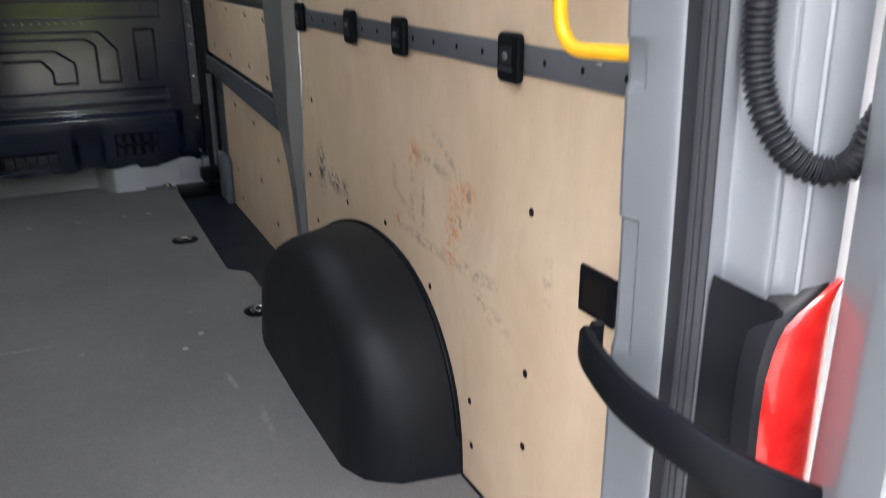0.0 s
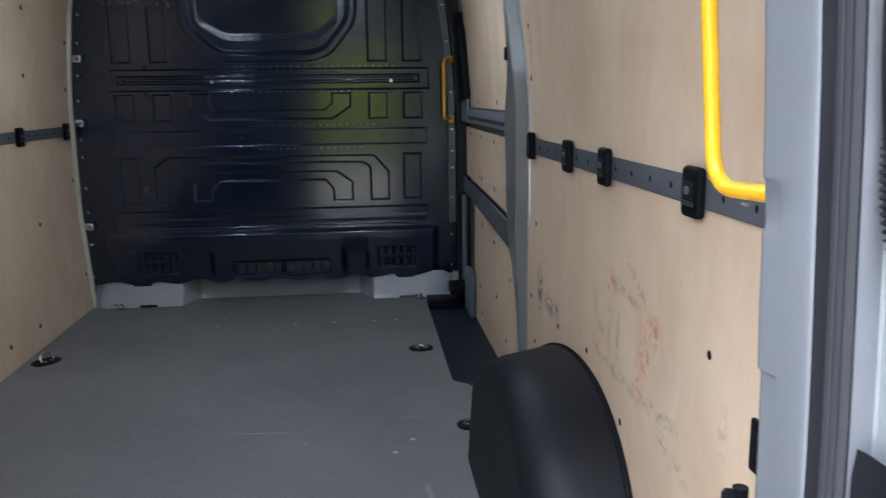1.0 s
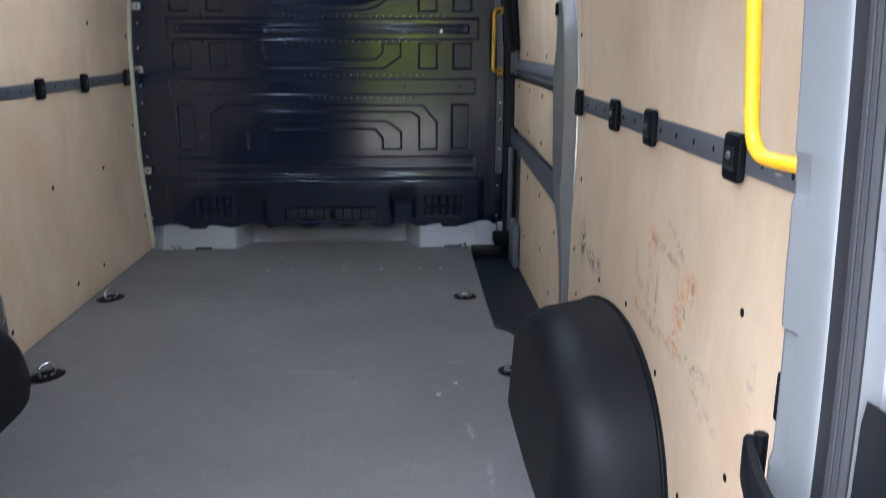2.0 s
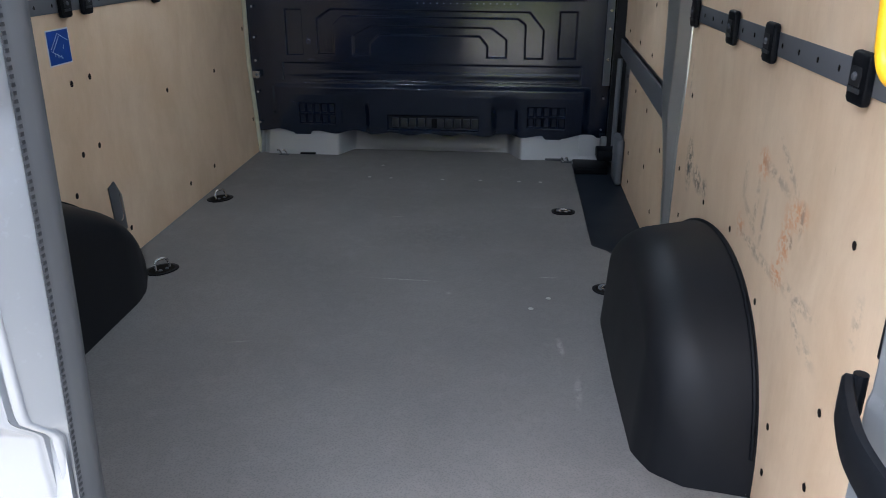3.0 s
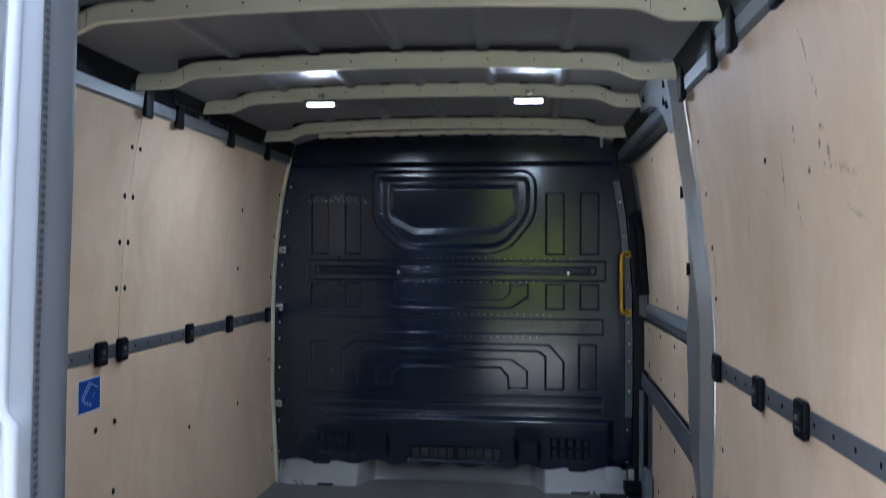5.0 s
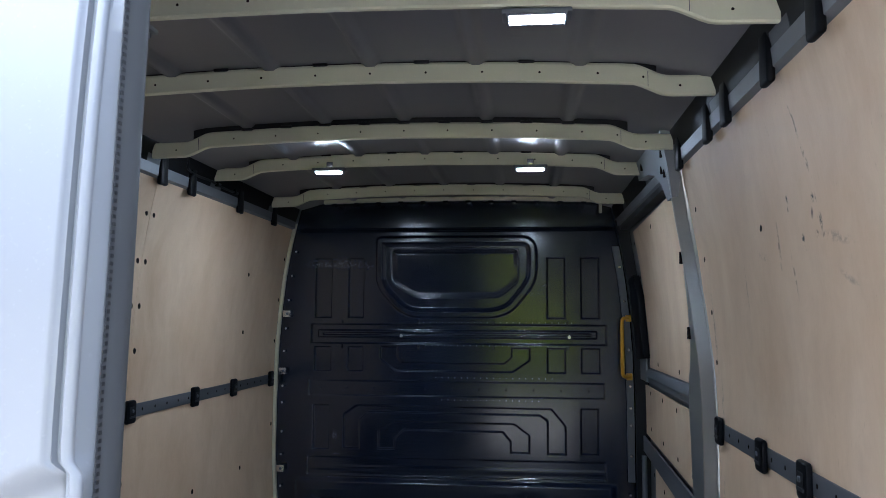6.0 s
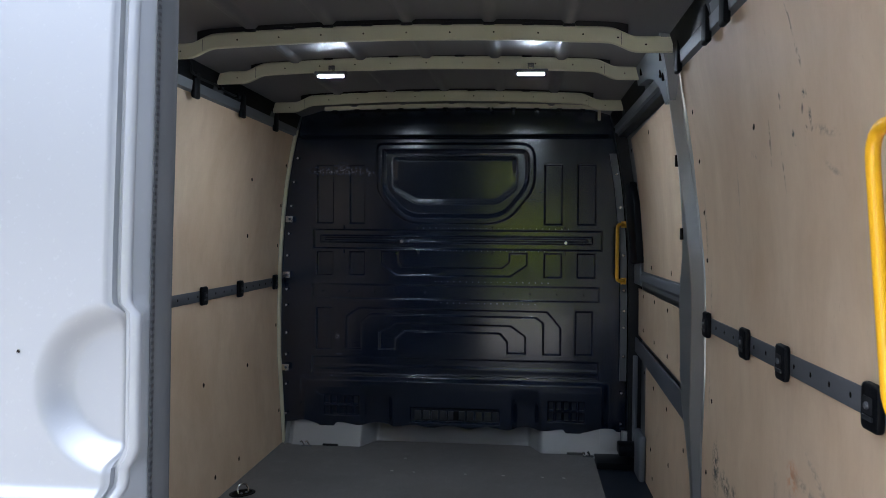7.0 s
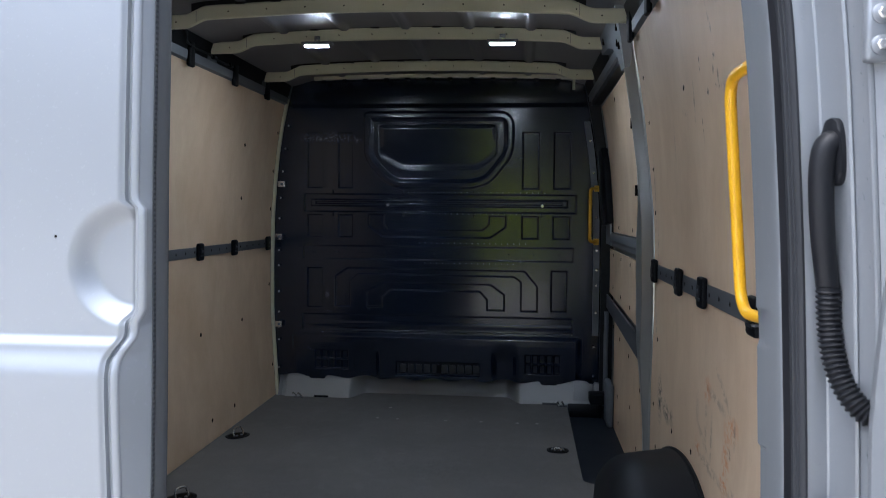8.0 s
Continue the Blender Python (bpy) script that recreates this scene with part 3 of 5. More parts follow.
lashing_rail(-1, 0.36, 3.42, (1.872, 1.992, 2.478, 2.870, 3.358))
lashing_rail(1, 0.37, 1.866, (1.826, 1.446, 1.174, 0.766))


def roof_rail(side):
    """The long roof rail over the lining, with its dark pockets."""
    rail = thing("roof_rail", (side * 0.79, 0.4, 1.58), "silver roof rail with dark pockets and black clips", "rail", "roof rails")
    # near-black sheet that stands for the shade inside the rail's open pockets
    part("pocket_shade", prism([(side * 0.795, 1.560), (side * 0.806, 1.560), (side * 0.778, 1.690), (side * 0.755, 1.690)], lambda a, b, c: (a, c, b), 0.36, 3.44), PLASTIC, rail)
    part("lower_flange", prism([(side * 0.786, 1.556), (side * 0.803, 1.550), (side * 0.800, 1.584), (side * 0.783, 1.588)], lambda a, b, c: (a, c, b), 0.36, 3.44), PAINT_IN, rail)
    part("upper_flange", prism([(side * 0.772, 1.655), (side * 0.790, 1.655), (side * 0.775, 1.70), (side * 0.750, 1.70)], lambda a, b, c: (a, c, b), 0.36, 3.44), ROOF, rail)
    for y in BEAM_Y:
        bm = prism([(side * 0.785, 1.580), (side * 0.800, 1.580), (side * 0.780, 1.70), (side * 0.762, 1.70)], lambda a, b, c: (a, c, b), y - 0.02, y + 0.075)
        part("post", bm, STRIP, rail)
    spots = (0.80, 1.037, 1.331, 1.503, 1.85) if side > 0 else (1.98, 2.20, 2.66, 3.09)
    for y in spots:
        x0, x1 = sorted((side * 0.776, side * 0.792))
        part("clip", box(x0, x1, y - 0.026, y + 0.026, 1.530, 1.628, 0.007, 3), PLASTIC, rail, "black plastic clip")


BEAM_Y = (0.93, 1.38, 1.89, 2.375, 3.03)
BEAM_END = (1.606, 1.611, 1.598, 1.612, 1.606)


def roof_beam(y, end):
    """A pressed cross beam: low ends, a bend up, and an arched middle."""
    beam = thing("roof_beam", (0.0, y, end), "cream-grey pressed steel roof cross beam with punched holes", "beam", "roof cross beams")
    knots = (-0.776, -0.665, -0.605, -0.3, 0.0, 0.3, 0.605, 0.665, 0.776)
    rise = (0.0, 0.002, 0.030, 0.044, 0.048, 0.044, 0.030, 0.002, 0.0)
    xs = np.concatenate([np.linspace(-0.776, -0.60, 15), np.linspace(-0.57, 0.57, 20), np.linspace(0.60, 0.776, 15)])
    zs = np.interp(xs, knots, rise)
    zs = np.convolve(np.pad(zs, 1, mode="edge"), (0.25, 0.5, 0.25), "valid") + end
    bm = loft([[(x, y + 0.004, z + 0.047), (x, y, z + 0.041), (x, y - 0.002, z + 0.003), (x, y + 0.002, z), (x, y + 0.014, z + 0.001), (x, y + 0.016, z + 0.047)] for x, z in zip(xs, zs)])
    part("channel", bm, BEAM, beam, sharp=18)
    bm = loft([[(x, y + 0.008, z + 0.040), (x, y + 0.015, z + 0.040), (x, y + 0.015, 1.711 - 0.05 * x * x), (x, y + 0.008, 1.711 - 0.05 * x * x)] for x, z in zip(xs, zs) if abs(x) < 0.66])
    part("bonding_strip", bm, RUBBER, beam, "dark bonding strip under the roof skin")
    for x in (-0.63, 0.63):
        z = float(np.interp(x, xs, zs))
        part("joint", box(x - 0.0006, x + 0.0006, y - 0.0024, y + 0.01, z + 0.004, z + 0.040), RAIL, beam)
    for x in (-0.70, -0.52, -0.39, -0.26, -0.13, 0.0, 0.13, 0.26, 0.39, 0.52, 0.62, 0.70):
        z = float(np.interp(x, xs, zs)) + 0.022
        part("punched_hole", disc((x, y - 0.0012, z), (0, -1, 0), 0.0027, 0.001, 8), HOLE, beam)
    for x in (-0.48, -0.36, -0.24, -0.12, 0.0, 0.12, 0.245, 0.36, 0.48):
        z = float(np.interp(x, xs, zs)) + 0.044
        part("pad", box(x - 0.018, x + 0.018, y - 0.002, y + 0.03, z, z + 0.009, 0.003), RUBBER, beam, "black bonding pad")


for _y, _end in zip(BEAM_Y, BEAM_END):
    roof_beam(_y, _end)
roof_rail(-1)
roof_rail(1)


def roof_cable():
    """A black cable clipped along the roof rail, with a loop where it turns up."""
    cable = thing("roof_cable", (-0.775, 2.0, 1.60), "thin black cable clipped along the silver roof rail", "cable")
    line = [(-0.776, 2.02, 1.640), (-0.766, 2.04, 1.652), (-0.760, 2.09, 1.650), (-0.763, 2.12, 1.632), (-0.772, 2.14, 1.612), (-0.776, 2.22, 1.604), (-0.778, 2.34, 1.607), (-0.777, 2.48, 1.600), (-0.778, 2.62, 1.604)]
    part("sheath", tube(smooth_path(line, 6), 0.0042, 8), RUBBER, cable)
    for y in (2.18, 2.40, 2.58):
        part("cable_clip", box(-0.784, -0.771, y - 0.009, y + 0.009, 1.596, 1.616, 0.003), PLASTIC, cable)


roof_cable()


def ceiling_lamp(x, y, z, light):
    lamp = thing("ceiling_lamp", (x, y, z), "small lit white LED bar under a roof beam", "lamp", "load space lamps")
    part("housing", box(x - 0.060, x + 0.060, y - 0.018, y + 0.030, z + 0.0025, z + 0.012, 0.003), GREY_PLASTIC, lamp)
    part("diffuser", box(x - 0.046, x + 0.046, y - 0.013, y + 0.014, z - 0.006, z + 0.002, 0.003), light, lamp, "glowing white diffuser")
    # added baffles along edges and ends, to block glow on walls, partition and roof
    part("glow_baffle", box(x - 0.052, x + 0.052, y + 0.0155, y + 0.0185, z - 0.0066, z + 0.004, 0.001), GREY_PLASTIC, lamp)
    part("glow_baffle", box(x - 0.052, x + 0.052, y - 0.0178, y - 0.0148, z - 0.0012, z + 0.004, 0.001), GREY_PLASTIC, lamp)
    for end in (-0.0505, 0.0475):
        part("end_baffle", box(x + end, x + end + 0.003, y - 0.0145, y + 0.0153, z - 0.0090, z + 0.004, 0.001), GREY_PLASTIC, lamp)
    part("bracket", box(x - 0.012, x + 0.012, y + 0.0, y + 0.02, z + 0.012, z + 0.036, 0.002), ZINC, lamp)
    return lamp


_lamp = ceiling_lamp(-0.346, 2.372, 1.640, LED)
copy_thing(_lamp, pose(0.374, 2.372, 1.640))
_lamp = ceiling_lamp(-0.375, 0.945, 1.632, LED_DIM)
copy_thing(_lamp, pose(0.378, 0.945, 1.632))


# ---- partition ----
def partition():
    wall = thing("partition", (0, 3.46, 0.09), "black pressed steel partition with beads and a blanked window", "partition")
    ground_z = lambda x: 0.103 + 0.006 * np.cos(x * 34) - 0.018 * smoothstep(0.05, 0.03, np.abs(np.abs(x + 0.01) - 0.615)) + 0.008 * smoothstep(0.66, 0.76, np.abs(x))

    rim = softened([(-0.345, 1.490), (0.385, 1.490), (0.385, 1.30), (0.275, 1.165), (0.20, 1.140), (-0.19, 1.140), (-0.25, 1.165), (-0.355, 1.275), (-0.355, 1.490)], 0.055)
    pane = softened([(-0.305, 1.455), (0.322, 1.455), (0.322, 1.290), (0.228, 1.215), (-0.18, 1.213), (-0.30, 1.285)], 0.03)

    def place(u, v):
        s = 2 * u - 1
        z0 = 0.10 + 1.585 * v
        half = np.interp(z0, WALL_Z, WALL_X) - 0.012
        x = s * half
        low = ground_z(x)
        z = low + (1.685 - low) * v
        y = np.full(u.shape, 3.455)
        # pressed pockets and beads
        for a0, a1 in ((-0.682, -0.601), (-0.514, -0.440), (0.458, 0.541), (0.619, 0.703)):
            y = y + dent(x, z, rect(a0, a1, 1.116, 1.406), 0.011)
            y = y + dent(x, z, rect(a0, a1, 0.856, 0.972), 0.010) * (np.abs((a0 + a1) / 2) > 0.1)
        for a0, a1 in ((-0.683, -0.605), (0.614, 0.693)):
            y = y + dent(x, z, rect(a0, a1, 0.478, 0.688), 0.011)
        y = y + dent(x, z, [(-0.353, 0.975), (-0.27, 0.975), (-0.27, 0.925), (-0.25, 0.897), (0.25, 0.897), (0.287, 0.928), (0.287, 0.972), (0.372, 0.972), (0.372, 0.914), (0.29, 0.857), (-0.276, 0.859), (-0.353, 0.916)], 0.009, 0.0065)
        y = y + dent(x, z, [(-0.532, 0.484), (-0.532, 0.645), (-0.467, 0.690), (0.474, 0.685), (0.541, 0.606), (0.541, 0.475), (0.457, 0.475), (0.457, 0.628), (0.420, 0.655), (-0.41, 0.660), (-0.455, 0.62), (-0.455, 0.484)], 0.011)
        y = y + dent(x, z, [(-0.36, 0.484), (-0.36, 0.569), (-0.275, 0.616), (0.298, 0.612), (0.369, 0.560), (0.369, 0.477), (0.281, 0.477), (0.281, 0.53), (0.243, 0.574), (-0.235, 0.576), (-0.28, 0.535), (-0.28, 0.484)], 0.011)
        y = y + dent(x, z, rect(-0.706, 0.724, 0.738, 0.808), 0.005, 0.007)
        y = y + dent(x, z, rect(-0.708, 0.724, 0.358, 0.440), 0.005, 0.007) - dent(x, z, rect(-0.708, 0.724, 0.380, 0.400), 0.002, 0.012)
        # the sunken channel with its ridge and two bolts
        y = y + dent(x, z, rect(-0.70, 0.735, 0.990, 1.083), 0.009, 0.009)
        y = y - dent(x, z, rect(-0.665, 0.69, 1.020, 1.054), 0.008, 0.009)
        y = y + dent(x, z, softened(rect(-0.64, 0.665, 1.031, 1.043), 0.006), 0.006, 0.006)
        # blanked window: a raised rim round a sunken pane, which leans forward at its head
        d = inside(x, z, rim)
        y = y - 0.010 * smoothstep(0.028, 0.016, d) * smoothstep(-0.014, -0.003, d)
        y = y + 0.006 * smoothstep(-0.014, -0.026, d) + dent(x, z, pane, 0.0025, 0.007)
        y = y - 0.046 * (z - 1.33) * smoothstep(0.0, -0.03, inside(x, z, pane))
        # the head leans back, the foot stands forward with two hollows
        y = y + 0.012 * smoothstep(1.535, 1.560, z) - 0.024 * np.clip(z - 1.56, 0, 1)
        foot = smoothstep(0.348, 0.322, z)
        hollow = smoothstep(0.085, 0.045, np.abs(x + 0.365)) + smoothstep(0.075, 0.035, np.abs(x - 0.375))
        side = smoothstep(0.74, 0.78, np.abs(x))
        y = y + 0.08 * np.clip(0.29 - z, 0, 1) * (1 - side)
        y = y - 0.020 * foot * (1 - 1.5 * np.clip(hollow, 0, 1) * smoothstep(0.31, 0.20, z)) * (1 - side)
        y = y + dent(x, z, rect(-0.20, 0.245, 0.124, 0.196), 0.012, 0.010)
        for x0 in (0.484, -0.638):
            for k in range(5):
                for r in range(2):
                    y = y + dent(x, z, rect(x0 + 0.037 * k, x0 + 0.037 * k + 0.029, 0.148 + 0.054 * r, 0.194 + 0.054 * r), 0.012, 0.008)
        # a folded margin at both sides
        y = y - 0.002 * smoothstep(0.70, 0.83, np.abs(x))
        return x, y, z

    sheet("pressed_sheet", place, 720, 760, STEEL_SCUFFED, wall)
    part("backing", box(-0.76, 0.76, 3.50, 3.53, 0.12, 1.68), STEEL_BLACK, wall)
    # ventilation strip in the foot
    for k in range(10):
        x = -0.178 + 0.0425 * k + (0.008 if k > 4 else 0)
        part("vent_cell", box(x, x + 0.032, 3.450, 3.461, 0.138, 0.182, 0.002), FLAP, wall, "dark grey square vent flap")
    part("vent_slider", box(0.016, 0.044, 3.447, 3.459, 0.136, 0.184, 0.003), PLASTIC, wall)
    # bolts and screws
    for x, z in ((-0.249, 1.028), (0.561, 1.026)):
        part("bolt", disc((x, 3.452, z), (0, -1, 0), 0.010, 0.010, 16), ZINC, wall, "bright steel bolt")
    for z in (0.15, 0.30, 0.37, 0.45, 0.56, 0.70, 0.78, 0.95, 1.06, 1.20, 1.32, 1.44):
        for side in (-1, 1):
            part("screw", disc((side * (wall_x(z) - 0.045), 3.436, z), (0, -1, 0), 0.006, 0.004, 10), ZINC, wall)
    for x in (-0.60, -0.245, -0.13, 0.17, 0.29, 0.64):
        part("screw", disc((x, 3.4555, 0.115), (0, -1, 0), 0.006, 0.004, 10), ZINC, wall)
    for x in (-0.547, -0.165, 0.200, 0.556):
        for z in (0.975, 1.094):
            part("tab", box(x - 0.006, x + 0.006, 3.446, 3.458, z - 0.010, z + 0.010, 0.002), STEEL_BLACK, wall)
    for z, x0, count in ((0.828, -0.08, 19), (0.982, -0.13, 20), (0.722, -0.05, 16), (1.094, -0.14, 24)):
        for k in range(count):
            part("rivet", disc((x0 + 0.031 * k, 3.4552, z), (0, -1, 0), 0.0028, 0.0022, 6), RAIL, wall)
    for k in range(11):
        part("rivet", disc((-0.65 + 0.13 * k, 3.445, 0.773), (0, -1, 0), 0.004, 0.002, 8), HOLE, wall)


def partition_header():
    """The thin pressed strip above the partition, with its small teeth."""
    strip = thing("header_strip", (0, 3.40, 1.66), "thin cream-grey pressed strip over the partition", "strip")
    xs = np.linspace(-0.63, 0.71, 40)
    bm = loft([[(x, 3.385, 1.668 + 0.014 * (1 - (x / 0.7) ** 2)), (x, 3.383, 1.686 + 0.014 * (1 - (x / 0.7) ** 2)), (x, 3.41, 1.690 + 0.014 * (1 - (x / 0.7) ** 2)), (x, 3.41, 1.668 + 0.014 * (1 - (x / 0.7) ** 2))] for x in xs])
    part("channel", bm, BEAM, strip)
    part("tail", box(0.702, 0.716, 3.388, 3.40, 1.615, 1.672, 0.002), BEAM, strip)
    for k in range(12):
        x = -0.58 + 0.11 * k
        part("tooth", box(x - 0.012, x + 0.012, 3.388, 3.402, 1.652 + 0.012 * (1 - (x / 0.7) ** 2), 1.670 + 0.014 * (1 - (x / 0.7) ** 2), 0.002), STEEL_BLACK, strip)


partition()
partition_header()


def front_sill():
    """The painted cross member under the partition: its middle stands back between two rounded shoulders."""
    def place(u, v):
        x = -0.835 + 1.67 * u
        z = -0.03 + 0.165 * v
        back = smoothstep(-0.452, -0.375, x) * smoothstep(0.462, 0.385, x)
        y = 3.412 + 0.13 * back + 0.045 * np.clip((z - 0.004) / 0.10, 0, 1)
        y = y + 0.035 * smoothstep(0.018, 0.008, np.abs(x + 0.815)) * (v < 2)
        y = y - 0.006 * smoothstep(0.012, 0.0, z)
        return x, y, z

    sill = sheet("front_sill", place, 420, 24, SILL, None, "silver painted cross member along the floor's front edge", category="sill", kind="structure")
    for x, paint in ((-0.596, PLASTIC), (0.614, STRIP)):
        part("plate", box(x - 0.039, x + 0.039, 3.396, 3.412, 0.001, 0.010, 0.003), paint, sill, "small dark plate")
    # the raised lug and the post foot at the step's end
    part("lug", prism([(0.735, 0.02), (0.83, 0.02), (0.83, 0.098), (0.80, 0.118), (0.735, 0.122)], lambda a, b, c: (a, 3.418 + c + 0.3 * (b - 0.02), b), 0.0, 0.012, 0.003), SILL, sill, "raised silver lug")
    part("ledge", box(0.70, 0.835, 3.36, 3.43, -0.008, 0.004, 0.003), SILL, sill, "silver ledge")
    part("post_foot", box(0.838, 0.868, 3.40, 3.44, 0.02, 0.118, 0.004), SILL, sill, "silver post foot")
    # a body seam at the lining's front edge
    seam = loft([[(-wall_x(z, -1) + d, y, z) for d, y in ((0.001, 3.43), (0.001, 3.447), (0.016, 3.447), (0.015, 3.43))] for z in np.linspace(0.0, 1.58, 30)])
    part("pillar_strip", seam, BEAM, None, "pale painted pillar strip beside the partition", category="trim", kind="structure")


front_sill()


def angle_bracket(z):
    b = thing("angle_bracket", (-wall_x(z) + 0.04, 3.42, z), "small bright zinc angle bracket", "bracket", "partition brackets")
    x = -wall_x(z) + 0.026
    part("leaf", box(x, x + 0.038, 3.422, 3.428, z - 0.016, z + 0.016, 0.002), ZINC, b)
    part("screw", disc((x + 0.022, 3.422, z), (0, -1, 0), 0.007, 0.004, 10), RAIL, b)


for _z in (1.133, 0.853, 0.385):
    angle_bracket(_z)


def side_strip():
    """The upright angle strip between partition and sliding door, with its screws."""
    strip = thing("angle_strip", (0.83, 3.42, 0.12), "narrow grey steel angle strip with screws beside the partition", "strip")
    bm = loft([[(wall_x(z) - 0.055 + dx, y, z) for dx, y in ((0, 3.428), (0.032, 3.424), (0.032, 3.440), (0, 3.440))] for z in np.linspace(0.36, 1.46, 14)])
    part("leaf", bm, STRIP, strip)
    for z in (0.48, 0.62, 0.70, 0.80, 0.97, 1.20, 1.36):
        part("screw", disc((wall_x(z) - 0.038, 3.425, z), (0, -1, 0), 0.007, 0.003, 10), ZINC, strip)
    handle = thing("grab_handle", (0.80, 3.42, 0.84), "small ochre yellow grab handle beside the partition", "handle", "grab handles")
    path = rounded_path([(0.833, 3.42, 1.118), (0.800, 3.375, 1.118), (0.800, 3.375, 0.848), (0.838, 3.42, 0.848)], 0.025)
    part("bar", tube(path, 0.009, 10), YELLOW_DARK, handle)
    for z in (1.118, 0.846):
        part("foot", box(0.822, 0.850, 3.414, 3.424, z - 0.016, z + 0.016, 0.002), YELLOW_DARK, handle)


side_strip()


# ---- sliding door side ----
def door_pillar():
    """The pillar behind the sliding door, bent with the body side."""
    pillar = thing("door_pillar", (0.86, 1.9, 0.0), "silver painted pillar behind the closed sliding door", "pillar")
    zs = (0.0, 0.15, 0.30, 0.42, 0.53, 0.64, 0.86, 0.93, 1.02, 1.11, 1.28, 1.39, 1.46, 1.52, 1.60)
    front = (1.995, 2.005, 2.035, 2.09, 2.15, 2.18, 2.195, 2.18, 2.12, 2.105, 2.09, 2.06, 2.03, 2.02, 2.12)
    back_z = (0.0, 0.25, 0.45, 0.64, 0.87, 1.0, 1.13, 1.27, 1.42, 1.50, 1.60)
    back_y = (1.905, 1.915, 1.915, 1.885, 1.876, 1.886, 1.915, 1.945, 1.95, 1.93, 1.90)
    zz = np.linspace(0.0, 1.60, 65)
    sections = []
    for z in zz:
        f, x, r = float(np.interp(z, zs, front)), wall_x(z), float(np.interp(z, back_z, back_y))
        out = float(np.interp(z, (0.0, 0.25, 0.42, 0.55), (0.016, 0.018, 0.028, 0.0375)))
        ridge = r + 0.004 + 0.50 * out
        sections.append([(x - 0.001, r - 0.004, z), (x - 0.004, r - 0.003, z), (x - 0.0055, r + 0.002, z), (x - out + 0.0022, ridge - 0.0035, z), (x - out, ridge, z), (x - out + 0.0004, ridge + 0.004, z), (x - 0.45 * out, f - 0.016, z), (x - 0.008, f - 0.004, z), (x + 0.004, f, z), (x + 0.05, f + 0.004, z), (x + 0.05, r, z)])
    part("pressing", loft(sections), POST, pillar, sharp=24)
    part("seal", tube([(wall_x(z) + 0.006, float(np.interp(z, zs, front)) + 0.006, z) for z in zz], 0.007, 8), RUBBER, pillar, "black door seal")
    for y, z in ((2.060, 1.075), (2.045, 1.30)):
        part("slot", box(wall_x(z) - 0.030, wall_x(z) - 0.012, y - 0.006, y + 0.006, z - 0.018, z + 0.018, 0.001, 1), HOLE, pillar)


door_pillar()


